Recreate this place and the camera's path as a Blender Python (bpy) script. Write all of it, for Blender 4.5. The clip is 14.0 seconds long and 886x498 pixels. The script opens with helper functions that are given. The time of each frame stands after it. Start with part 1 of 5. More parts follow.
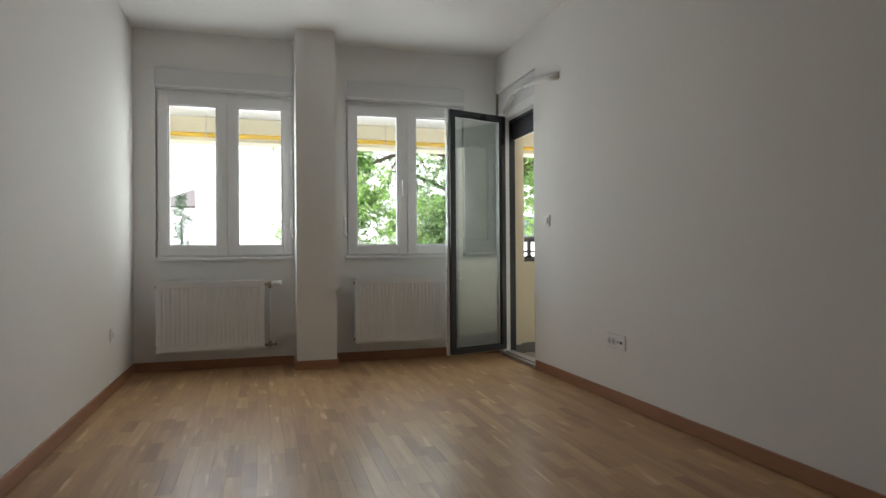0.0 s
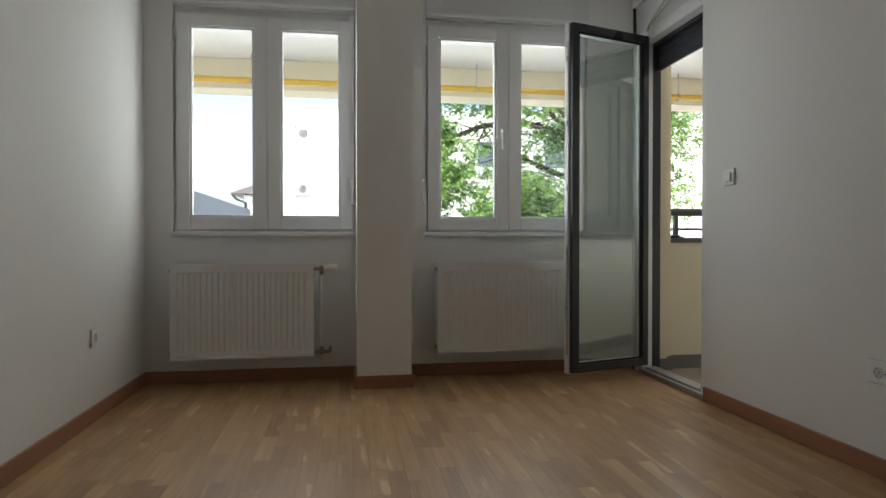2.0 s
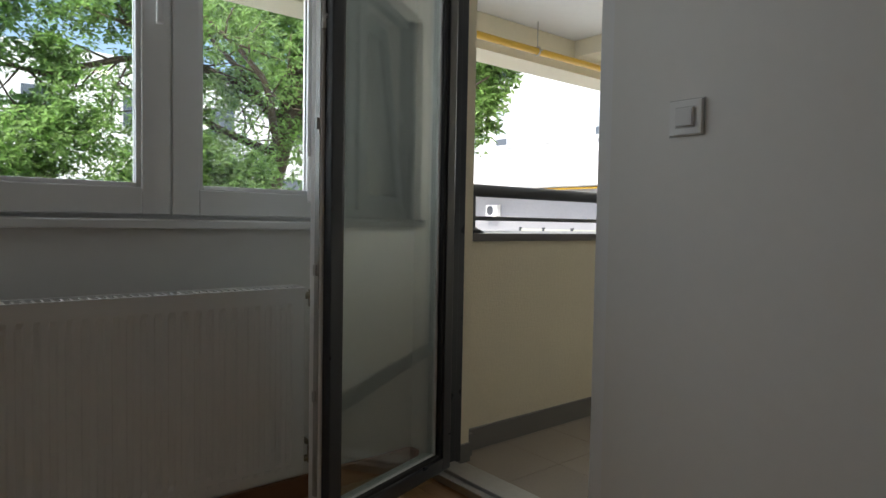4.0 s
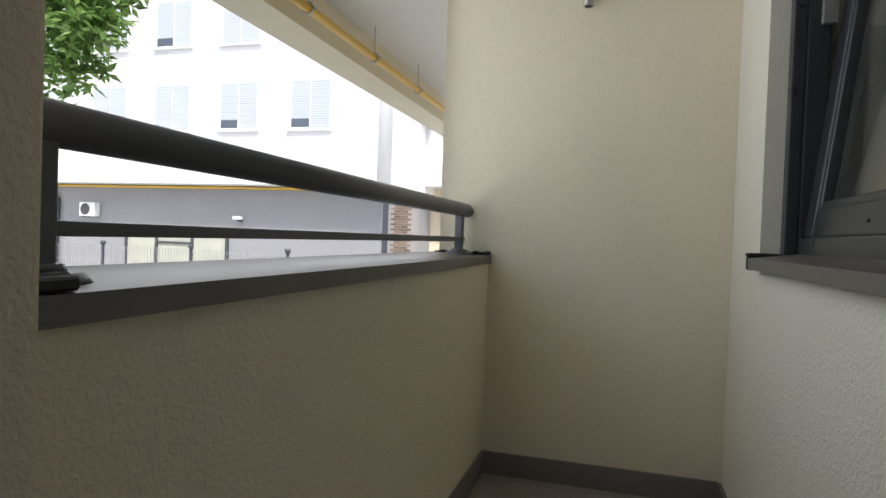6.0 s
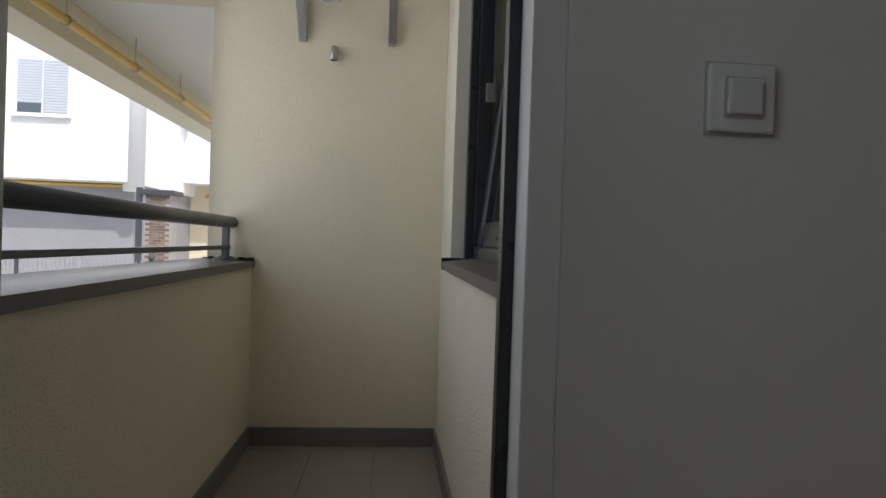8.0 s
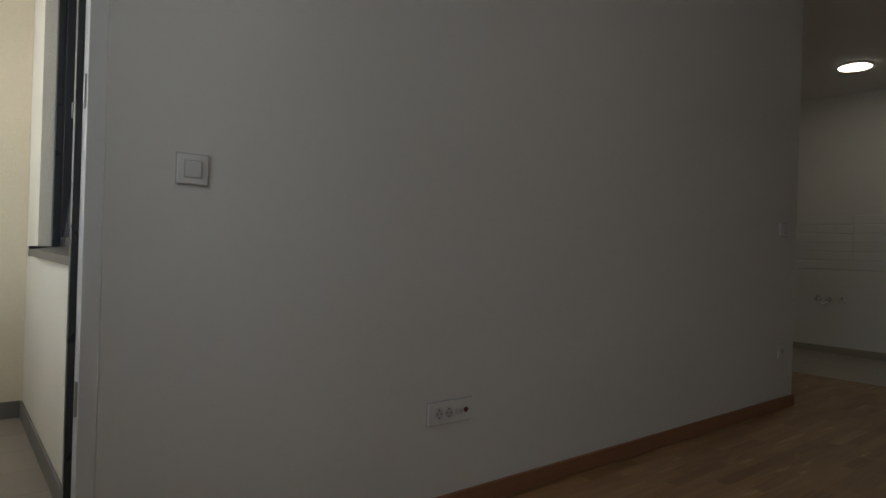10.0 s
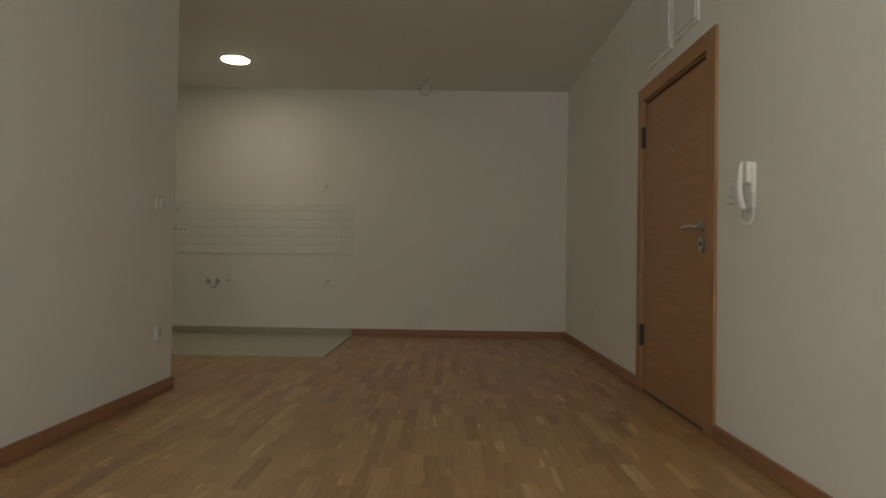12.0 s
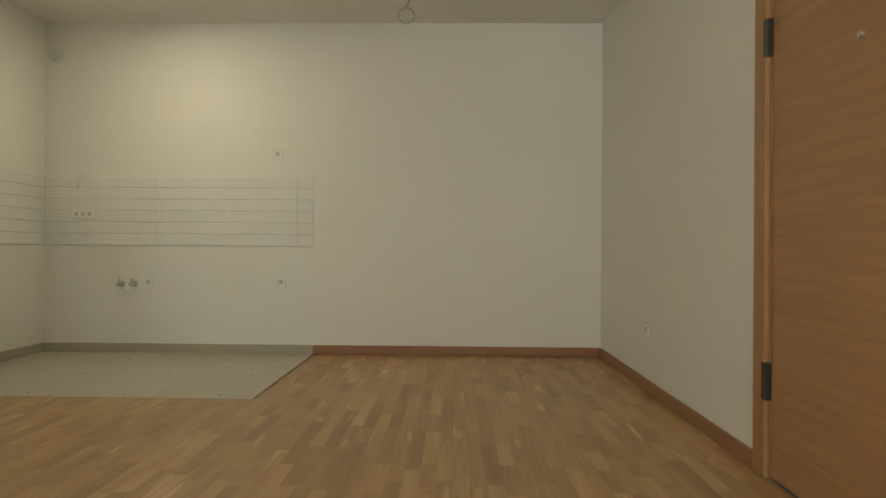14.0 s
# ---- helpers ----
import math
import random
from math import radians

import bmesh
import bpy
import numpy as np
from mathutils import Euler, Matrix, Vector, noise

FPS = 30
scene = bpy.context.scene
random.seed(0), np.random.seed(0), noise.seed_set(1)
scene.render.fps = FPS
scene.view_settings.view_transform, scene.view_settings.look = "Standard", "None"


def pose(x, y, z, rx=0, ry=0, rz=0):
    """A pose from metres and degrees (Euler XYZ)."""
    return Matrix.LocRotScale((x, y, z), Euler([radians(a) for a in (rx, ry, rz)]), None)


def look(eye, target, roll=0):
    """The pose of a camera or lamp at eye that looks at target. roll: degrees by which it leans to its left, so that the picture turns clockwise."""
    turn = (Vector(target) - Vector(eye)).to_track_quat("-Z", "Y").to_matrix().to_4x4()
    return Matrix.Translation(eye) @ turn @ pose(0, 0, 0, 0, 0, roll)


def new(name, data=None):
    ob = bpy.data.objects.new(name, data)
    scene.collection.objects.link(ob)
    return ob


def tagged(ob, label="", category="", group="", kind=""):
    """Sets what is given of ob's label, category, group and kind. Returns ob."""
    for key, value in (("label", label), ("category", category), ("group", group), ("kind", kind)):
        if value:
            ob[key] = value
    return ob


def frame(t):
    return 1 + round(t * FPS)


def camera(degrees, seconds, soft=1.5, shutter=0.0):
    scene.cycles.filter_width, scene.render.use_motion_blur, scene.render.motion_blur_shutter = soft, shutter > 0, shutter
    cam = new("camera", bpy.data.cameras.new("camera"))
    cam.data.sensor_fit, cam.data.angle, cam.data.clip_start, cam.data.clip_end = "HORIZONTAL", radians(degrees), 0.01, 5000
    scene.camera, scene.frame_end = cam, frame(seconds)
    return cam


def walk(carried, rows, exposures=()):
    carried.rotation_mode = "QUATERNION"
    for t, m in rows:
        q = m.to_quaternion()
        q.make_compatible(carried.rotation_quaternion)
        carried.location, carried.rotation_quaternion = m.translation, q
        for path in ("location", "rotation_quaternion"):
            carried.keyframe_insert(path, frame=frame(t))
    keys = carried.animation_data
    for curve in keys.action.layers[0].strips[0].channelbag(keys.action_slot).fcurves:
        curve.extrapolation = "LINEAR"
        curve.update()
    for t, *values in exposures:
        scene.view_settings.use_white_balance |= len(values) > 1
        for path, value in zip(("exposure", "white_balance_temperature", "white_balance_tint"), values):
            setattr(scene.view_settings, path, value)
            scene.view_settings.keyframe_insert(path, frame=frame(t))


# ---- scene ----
# camera and its walk
cam = camera(71.2, 14.0)
PATH = [
    (0, (0.334, -0.09, 0.98), (0.895, 1.83, 0.988), -0.4),
    (0.5, (0.374, -0.024, 0.93), (0.785, 1.933, 0.94), -0.3),
    (1, (0.433, 0.368, 0.895), (0.775, 2.339, 0.89), -0.2),
    (1.5, (0.527, 0.898, 0.87), (0.841, 2.873, 0.857), 0.0),
    (2, (0.544, 1.454, 0.88), (0.854, 3.43, 0.858), 0.0),
    (2.5, (0.563, 2.044, 0.9), (1.017, 3.991, 0.864), 0.3),
    (3, (0.69, 2.617, 0.945), (1.379, 4.494, 0.887), 0.3),
    (3.5, (0.829, 3.121, 0.943), (1.814, 4.861, 0.883), 0.9),
    (3.7, (0.93, 3.31, 0.95), (2.02, 4.985, 0.872), 0.9),
    (4.75, (1.50, 4.28, 0.955), (3.15, 5.40, 0.90), 1.3),
    (5.8, (2.196, 4.959, 1.008), (4.087, 5.605, 0.940), 1.7),
    (6, (2.348, 4.966, 0.98), (4.268, 5.527, 0.941), 2.1),
    (6.5, (2.598, 4.980, 0.987), (4.589, 5.173, 0.954), 1.9),
    (7, (2.473, 4.920, 1.014), (4.472, 4.895, 0.966), 1.3),
    (7.2, (2.351, 4.913, 1.032), (4.350, 4.856, 0.986), 1.6),
    (8.25, (1.58, 4.79, 1.02), (3.57, 4.60, 1.01), 1.8),
    (9.3, (0.842, 4.662, 0.99), (2.814, 4.329, 1.018), 1.9),
    (9.5, (0.712, 4.645, 0.986), (2.650, 4.150, 1.015), 1.8),
    (10, (0.696, 4.944, 1.015), (2.252, 3.688, 1.015), 1.8),
    (10.5, (0.649, 4.865, 0.99), (1.855, 3.27, 0.997), 1.7),
    (11, (0.64, 4.79, 0.963), (1.475, 2.973, 0.982), 1.4),
    (11.5, (0.691, 4.612, 0.92), (1.083, 2.651, 0.948), 1.1),
    (12, (0.672, 4.44, 0.885), (0.69, 2.44, 0.92), 0.9),
    (12.5, (0.604, 4.086, 0.873), (0.51, 2.089, 0.904), 0.7),
    (13, (0.578, 3.64, 0.882), (0.476, 1.642, 0.899), 0.5),
    (13.5, (0.558, 3.124, 0.91), (0.486, 1.126, 0.904), 0.3),
    (14, (0.57, 2.602, 0.902), (0.606, 0.602, 0.905), 0.4),
]
EXPOSURES = [
    (0.0, 2.30, 6500, 10), (0.5, 2.15, 6500, 10), (1.5, 2.02, 6500, 10), (3.0, 1.5, 6450, 10), (3.7, 1.28, 6400, 10),
    (5.8, 0.68, 6300, 11), (6.5, 0.44, 6300, 11), (7.2, 0.14, 6300, 11),
    (9.3, 0.95, 6300, 10), (10.0, 1.12, 6500, 11), (11.0, 1.9, 6850, 11), (12.5, 2.85, 7550, 5), (13.5, 3.40, 7650, 3), (14.0, 3.70, 7750, 2),
]
walk(cam, [(t, look(eye, target, roll)) for t, eye, target, roll in PATH], EXPOSURES)

# world and sun
SUN_DIR = Vector((-0.58, -0.34, 0.95)).normalized()   # towards the sun
SUN_ELEV = math.asin(SUN_DIR.z)
SUN_AZ = math.atan2(SUN_DIR.x, SUN_DIR.y)
world = bpy.data.worlds.new("world")
scene.world = world
world.use_nodes = True
wn = world.node_tree
sky = wn.nodes.new("ShaderNodeTexSky")
sky.sky_type = "NISHITA"
sky.sun_disc = False
sky.sun_elevation = SUN_ELEV
sky.sun_rotation = SUN_AZ
sky.dust_density = 2.8
wn.links.new(sky.outputs["Color"], wn.nodes["Background"].inputs["Color"])
wn.nodes["Background"].inputs["Strength"].default_value = 0.15
sun = new("sun", bpy.data.lights.new("sun", "SUN"))
sun.data.energy = 2.6
sun.data.angle = radians(0.5)
sun.data.color = (1.0, 0.96, 0.9)
sun.matrix_world = look(SUN_DIR * 30, (0, 0, 0))


def sky_light(name, at, facing, width, height, power):
    """Area lamp in an opening that stands in for the daylight coming through it."""
    lamp = new(name, bpy.data.lights.new(name, "AREA"))
    lamp.data.shape, lamp.data.size, lamp.data.size_y = "RECTANGLE", width, height
    lamp.data.energy, lamp.data.color = power, (0.93, 0.97, 1.0)
    lamp.matrix_world = look(at, Vector(at) + Vector(facing))


sky_light("window_light_1", (0.027, 5.66, 1.65), (0, -1, 0), 0.95, 1.2, 3.6)
sky_light("loggia_light", (3.80, 5.76, 1.62), (0, -1, 0), 2.0, 1.25, 5.8)
sky_light("window_light_2", (1.622, 5.66, 1.65), (0, -1, 0), 0.95, 1.2, 3.6)


# ---------------------------------------------------------------- materials
def material(name, color, rough=0.6, metal=0.0, var=0.06, scale=3.0, bump=0.0, bump_scale=200.0, spec=0.5, coat=0.0,
             random_by=None, random_amount=0.15, stain=0.0):
    """Principled material with colour variation at two scales, an uneven gloss and a fine relief."""
    m = bpy.data.materials.new(name)
    m.use_nodes = True
    n, l = m.node_tree.nodes, m.node_tree.links
    b = n["Principled BSDF"]
    b.inputs["Roughness"].default_value = rough
    b.inputs["Metallic"].default_value = metal
    b.inputs["Specular IOR Level"].default_value = spec
    b.inputs["Coat Weight"].default_value = coat
    tc = n.new("ShaderNodeTexCoord")
    big = n.new("ShaderNodeTexNoise")
    big.inputs["Scale"].default_value = scale
    big.inputs["Detail"].default_value = 4
    l.new(tc.outputs["Object"], big.inputs["Vector"])
    fine = n.new("ShaderNodeTexNoise")
    fine.inputs["Scale"].default_value = scale * 17
    fine.inputs["Detail"].default_value = 3
    l.new(tc.outputs["Object"], fine.inputs["Vector"])
    add = n.new("ShaderNodeMath")
    add.operation = "ADD"
    l.new(big.outputs["Fac"], add.inputs[0])
    l.new(fine.outputs["Fac"], add.inputs[1])
    mr = n.new("ShaderNodeMapRange")
    mr.inputs["From Min"].default_value = 0.6
    mr.inputs["From Max"].default_value = 1.4
    mr.inputs["To Min"].default_value = 1 - var
    mr.inputs["To Max"].default_value = 1 + var
    l.new(add.outputs[0], mr.inputs["Value"])
    value = mr.outputs["Result"]
    if random_by:
        if random_by == "object":
            src = n.new("ShaderNodeObjectInfo").outputs["Random"]
        else:
            src = n.new("ShaderNodeNewGeometry").outputs["Random Per Island"]
        rr = n.new("ShaderNodeMapRange")
        rr.inputs["To Min"].default_value = 1 - random_amount
        rr.inputs["To Max"].default_value = 1 + random_amount
        l.new(src, rr.inputs["Value"])
        mul = n.new("ShaderNodeMath")
        mul.operation = "MULTIPLY"
        l.new(value, mul.inputs[0])
        l.new(rr.outputs["Result"], mul.inputs[1])
        value = mul.outputs[0]
    hsv = n.new("ShaderNodeHueSaturation")
    hsv.inputs["Color"].default_value = (*color, 1)
    l.new(value, hsv.inputs["Value"])
    l.new(hsv.outputs["Color"], b.inputs["Base Color"])
    rg = n.new("ShaderNodeMapRange")
    rg.inputs["To Min"].default_value = max(0.02, rough - 0.08)
    rg.inputs["To Max"].default_value = min(1, rough + 0.08)
    l.new(big.outputs["Fac"], rg.inputs["Value"])
    l.new(rg.outputs["Result"], b.inputs["Roughness"])
    if bump:
        t = n.new("ShaderNodeTexNoise")
        t.inputs["Scale"].default_value = bump_scale
        t.inputs["Detail"].default_value = 2
        l.new(tc.outputs["Object"], t.inputs["Vector"])
        bp = n.new("ShaderNodeBump")
        bp.inputs["Strength"].default_value = min(1.0, bump * 10)
        bp.inputs["Distance"].default_value = bump * 0.05
        l.new(t.outputs["Fac"], bp.inputs["Height"])
        l.new(bp.outputs["Normal"], b.inputs["Normal"])
    return m


def wood(name, dark, light, along, rough=0.4, grain=1.0, random_by=None, coat=0.0, spread=0.5, streak=0.75, sap=0.0):
    """Wood with stretched grain along an axis (0 x, 1 y, 2 z), each piece with its own tone where random_by is set."""
    m = bpy.data.materials.new(name)
    m.use_nodes = True
    n, l = m.node_tree.nodes, m.node_tree.links
    b = n["Principled BSDF"]
    b.inputs["Coat Weight"].default_value = coat
    b.inputs["Coat Roughness"].default_value = 0.25
    geo = n.new("ShaderNodeNewGeometry")
    pos = geo.outputs["Position"]
    rnd = None
    if random_by:
        rnd = n.new("ShaderNodeObjectInfo").outputs["Random"] if random_by == "object" else geo.outputs["Random Per Island"]
        sc = n.new("ShaderNodeMath")
        sc.operation = "MULTIPLY"
        sc.inputs[1].default_value = 37.0
        l.new(rnd, sc.inputs[0])
        vadd = n.new("ShaderNodeVectorMath")
        vadd.operation = "ADD"
        l.new(pos, vadd.inputs[0])
        l.new(sc.outputs[0], vadd.inputs[1])
        pos = vadd.outputs[0]
    mp = n.new("ShaderNodeMapping")
    s = [60.0 * grain] * 3
    s[along] = 2.5 * grain
    mp.inputs["Scale"].default_value = s
    l.new(pos, mp.inputs["Vector"])
    g = n.new("ShaderNodeTexNoise")
    g.inputs["Scale"].default_value = 1.0
    g.inputs["Detail"].default_value = 6
    g.inputs["Distortion"].default_value = 0.6
    l.new(mp.outputs["Vector"], g.inputs["Vector"])
    mp2 = n.new("ShaderNodeMapping")
    s2 = [9.0] * 3
    s2[along] = 1.5
    mp2.inputs["Scale"].default_value = s2
    l.new(pos, mp2.inputs["Vector"])
    g2 = n.new("ShaderNodeTexNoise")
    g2.inputs["Detail"].default_value = 3
    g2.inputs["Scale"].default_value = 1.0
    l.new(mp2.outputs["Vector"], g2.inputs["Vector"])
    mix = n.new("ShaderNodeMath")
    mix.operation = "MULTIPLY_ADD"
    mix.inputs[1].default_value = streak
    l.new(g.outputs["Fac"], mix.inputs[0])
    half = n.new("ShaderNodeMath")
    half.operation = "MULTIPLY"
    half.inputs[1].default_value = 1.15 - streak
    l.new(g2.outputs["Fac"], half.inputs[0])
    l.new(half.outputs[0], mix.inputs[2])
    fac = mix.outputs[0]
    if rnd:
        # most pieces near the middle tone, a few much lighter or darker
        ma = n.new("ShaderNodeMapRange")
        ma.inputs["To Min"].default_value = -1.0
        l.new(rnd, ma.inputs["Value"])
        sq = n.new("ShaderNodeMath")
        sq.operation = "ABSOLUTE"
        l.new(ma.outputs["Result"], sq.inputs[0])
        cb = n.new("ShaderNodeMath")
        cb.operation = "MULTIPLY"
        l.new(ma.outputs["Result"], cb.inputs[0])
        l.new(sq.outputs[0], cb.inputs[1])
        a2 = n.new("ShaderNodeMath")
        a2.operation = "MULTIPLY_ADD"
        a2.inputs[1].default_value = spread / 2
        l.new(cb.outputs[0], a2.inputs[0])
        l.new(fac, a2.inputs[2])
        fac = a2.outputs[0]
    if sap:
        # slim pale sapwood edges
        mp3 = n.new("ShaderNodeMapping")
        s3 = [16.0] * 3
        s3[along] = 2.2
        mp3.inputs["Scale"].default_value = s3
        l.new(pos, mp3.inputs["Vector"])
        g3 = n.new("ShaderNodeTexNoise")
        g3.inputs["Scale"].default_value = 1.0
        g3.inputs["Detail"].default_value = 1
        l.new(mp3.outputs["Vector"], g3.inputs["Vector"])
        th = n.new("ShaderNodeMapRange")
        th.inputs["From Min"].default_value = 0.66
        th.inputs["From Max"].default_value = 0.72
        th.inputs["To Max"].default_value = sap
        l.new(g3.outputs["Fac"], th.inputs["Value"])
        a3 = n.new("ShaderNodeMath")
        a3.operation = "ADD"
        l.new(fac, a3.inputs[0])
        l.new(th.outputs["Result"], a3.inputs[1])
        fac = a3.outputs[0]
    ramp = n.new("ShaderNodeValToRGB")
    ramp.color_ramp.elements[0].position = 0.2
    ramp.color_ramp.elements[0].color = (*dark, 1)
    ramp.color_ramp.elements[1].position = 0.8
    ramp.color_ramp.elements[1].color = (*light, 1)
    top = ramp.color_ramp.elements.new(1.0)
    top.color = (min(1, light[0] * 1.25), min(1, light[1] * 1.4), min(1, light[2] * 1.6), 1)
    l.new(fac, ramp.inputs["Fac"])
    l.new(ramp.outputs["Color"], b.inputs["Base Color"])
    rr = n.new("ShaderNodeMapRange")
    rr.inputs["To Min"].default_value = rough - 0.07
    rr.inputs["To Max"].default_value = rough + 0.1
    l.new(g2.outputs["Fac"], rr.inputs["Value"])
    l.new(rr.outputs["Result"], b.inputs["Roughness"])
    bp = n.new("ShaderNodeBump")
    bp.inputs["Strength"].default_value = 0.12
    bp.inputs["Distance"].default_value = 0.001
    l.new(g.outputs["Fac"], bp.inputs["Height"])
    l.new(bp.outputs["Normal"], b.inputs["Normal"])
    return m


def glass_material(name, tint, facing=0.04):
    m = bpy.data.materials.new(name)
    m.use_nodes = True
    n, l = m.node_tree.nodes, m.node_tree.links
    out = n["Material Output"]
    tr = n.new("ShaderNodeBsdfTransparent")
    tr.inputs["Color"].default_value = (*tint, 1)
    gl = n.new("ShaderNodeBsdfGlossy")
    gl.inputs["Roughness"].default_value = 0.0
    lw = n.new("ShaderNodeLayerWeight")
    lw.inputs["Blend"].default_value = 0.5
    p5 = n.new("ShaderNodeMath")
    p5.operation = "POWER"
    p5.inputs[1].default_value = 5.0
    l.new(lw.outputs["Facing"], p5.inputs[0])
    fr = n.new("ShaderNodeMapRange")
    fr.inputs["To Min"].default_value = facing
    fr.inputs["To Max"].default_value = 1.0
    l.new(p5.outputs[0], fr.inputs["Value"])
    mx = n.new("ShaderNodeMixShader")
    l.new(fr.outputs["Result"], mx.inputs["Fac"])
    l.new(tr.outputs[0], mx.inputs[1])
    l.new(gl.outputs[0], mx.inputs[2])
    l.new(mx.outputs[0], out.inputs["Surface"])
    return m


def emitter(name, color, strength):
    m = bpy.data.materials.new(name)
    m.use_nodes = True
    b = m.node_tree.nodes["Principled BSDF"]
    b.inputs["Base Color"].default_value = (0.9, 0.9, 0.88, 1)
    b.inputs["Emission Color"].default_value = (*color, 1)
    b.inputs["Emission Strength"].default_value = strength
    return m


M_WALL = material("wall_paint", (0.80, 0.79, 0.765), 0.75, var=0.015, scale=1.5, bump=0.02, bump_scale=260)
M_CEIL = material("ceiling_paint", (0.82, 0.81, 0.78), 0.8, var=0.012, scale=1.2, bump=0.02, bump_scale=260)
M_PLASTER = material("cream_render", (0.80, 0.72, 0.555), 0.85, var=0.04, scale=4, bump=0.075, bump_scale=140)
M_PLASTER_W = material("pale_render", (0.80, 0.76, 0.66), 0.85, var=0.04, scale=4, bump=0.09, bump_scale=130)
M_SOFFIT = material("soffit_paint", (0.88, 0.87, 0.85), 0.8, var=0.02, scale=1)
M_PARQ = wood("parquet_piece", (0.275, 0.142, 0.060), (0.52, 0.318, 0.147), 1, rough=0.42, random_by="object", spread=0.42, coat=0.24, streak=0.5, sap=0.3)
M_PARQ2 = wood("parquet_field", (0.275, 0.142, 0.060), (0.52, 0.318, 0.147), 1, rough=0.42, random_by="island", spread=0.42, coat=0.24, streak=0.5, sap=0.3)
M_BASE = wood("baseboard_wood", (0.27, 0.122, 0.064), (0.37, 0.182, 0.098), 1, rough=0.42, grain=0.6)
M_BASEX = wood("baseboard_wood_across", (0.27, 0.122, 0.064), (0.37, 0.182, 0.098), 0, rough=0.42, grain=0.6)
M_DOOR = wood("oak_veneer", (0.33, 0.168, 0.078), (0.46, 0.262, 0.132), 1, rough=0.5, grain=0.7)
M_DOORF = wood("oak_frame", (0.33, 0.165, 0.078), (0.44, 0.24, 0.118), 2, rough=0.5, grain=0.7)
M_PVC = material("white_pvc", (0.82, 0.82, 0.82), 0.32, var=0.01, scale=2)
M_BOX = material("roller_box_white", (0.70, 0.70, 0.70), 0.45, var=0.012, scale=2)
M_ANTH = material("anthracite_foil", (0.036, 0.039, 0.046), 0.3, var=0.06, scale=8, bump=0.015, bump_scale=500)
M_GASKET = material("black_rubber", (0.012, 0.012, 0.013), 0.6, var=0.1)
M_GLASS = glass_material("window_glass", (0.93, 0.95, 0.94))
M_GLASS2 = glass_material("double_glazing", (0.84, 0.88, 0.85), 0.17)
M_STEEL = material("brushed_steel", (0.55, 0.55, 0.54), 0.3, metal=1.0, var=0.05, scale=20)
M_ZINC = material("galvanised_steel", (0.50, 0.50, 0.49), 0.42, metal=0.9, var=0.12, scale=30)
M_BRASS = material("tarnished_brass", (0.30, 0.26, 0.19), 0.45, metal=0.8, var=0.2, scale=40)
M_RAD = material("radiator_enamel", (0.74, 0.74, 0.73), 0.35, var=0.015, scale=3)
M_PLATE = material("white_plastic", (0.80, 0.80, 0.79), 0.4, var=0.015, scale=10)
M_PLATE2 = material("white_plastic_insert", (0.74, 0.74, 0.74), 0.35, var=0.015, scale=10)
# grey of the rims added to draw the shaded outline of wall plates
M_EDGE = material("plate_outline_grey", (0.52, 0.52, 0.51), 0.5)
# near-black that paints the shade inside holes which are not cut
M_DARK = material("hole_shade_black", (0.04, 0.04, 0.04), 0.6)
M_RED = material("red_brown_jack", (0.16, 0.05, 0.04), 0.5)
M_PAPER = material("paper_cord", (0.78, 0.77, 0.74), 0.7, var=0.03, scale=12)
M_CABLE = material("grey_cable", (0.50, 0.48, 0.43), 0.6, var=0.05, scale=12)
M_RAIL = material("grey_painted_rail", (0.10, 0.105, 0.115), 0.4, var=0.05, scale=10)
M_COPING = material("grey_coping_metal", (0.125, 0.115, 0.108), 0.40, var=0.04, scale=1.2)
M_TRIM = material("matt_joint_strip", (0.34, 0.27, 0.18), 0.5, var=0.05, scale=20)
M_BTILE = material("balcony_tile", (0.30, 0.26, 0.22), 0.5, var=0.07, scale=6, bump=0.01, bump_scale=150, random_by="object", random_amount=0.05)
M_BSKIRT = material("balcony_skirting", (0.19, 0.18, 0.17), 0.5, var=0.06, scale=8)
M_GROUTW = material("white_grout", (0.62, 0.61, 0.58), 0.85, var=0.04, scale=20)
M_GROUT = material("grout", (0.33, 0.32, 0.30), 0.85, var=0.06, scale=20)
M_KTILE = material("kitchen_floor_tile", (0.47, 0.435, 0.36), 0.3, var=0.04, scale=5, random_by="object", random_amount=0.03)
M_KSKIRT = material("kitchen_skirting_tile", (0.43, 0.395, 0.32), 0.35, var=0.04, scale=6)
M_WTILE = material("white_glazed_tile", (0.80, 0.80, 0.79), 0.12, var=0.012, scale=3, random_by="object", random_amount=0.012)
M_YELLOW = material("yellow_gas_pipe", (0.72, 0.45, 0.05), 0.45, var=0.05, scale=6)
M_LEAF = material("tree_leaf", (0.27, 0.42, 0.13), 0.5, var=0.2, scale=1.2, random_by="island", random_amount=0.5)


def translucent(m, amount):
    """Lets light shine through thin leaves."""
    n, l = m.node_tree.nodes, m.node_tree.links
    b = n["Principled BSDF"]
    tr = n.new("ShaderNodeBsdfTranslucent")
    src = b.inputs["Base Color"].links[0].from_socket
    l.new(src, tr.inputs["Color"])
    mx = n.new("ShaderNodeMixShader")
    mx.inputs["Fac"].default_value = amount
    l.new(b.outputs[0], mx.inputs[1])
    l.new(tr.outputs[0], mx.inputs[2])
    l.new(mx.outputs[0], n["Material Output"].inputs["Surface"])


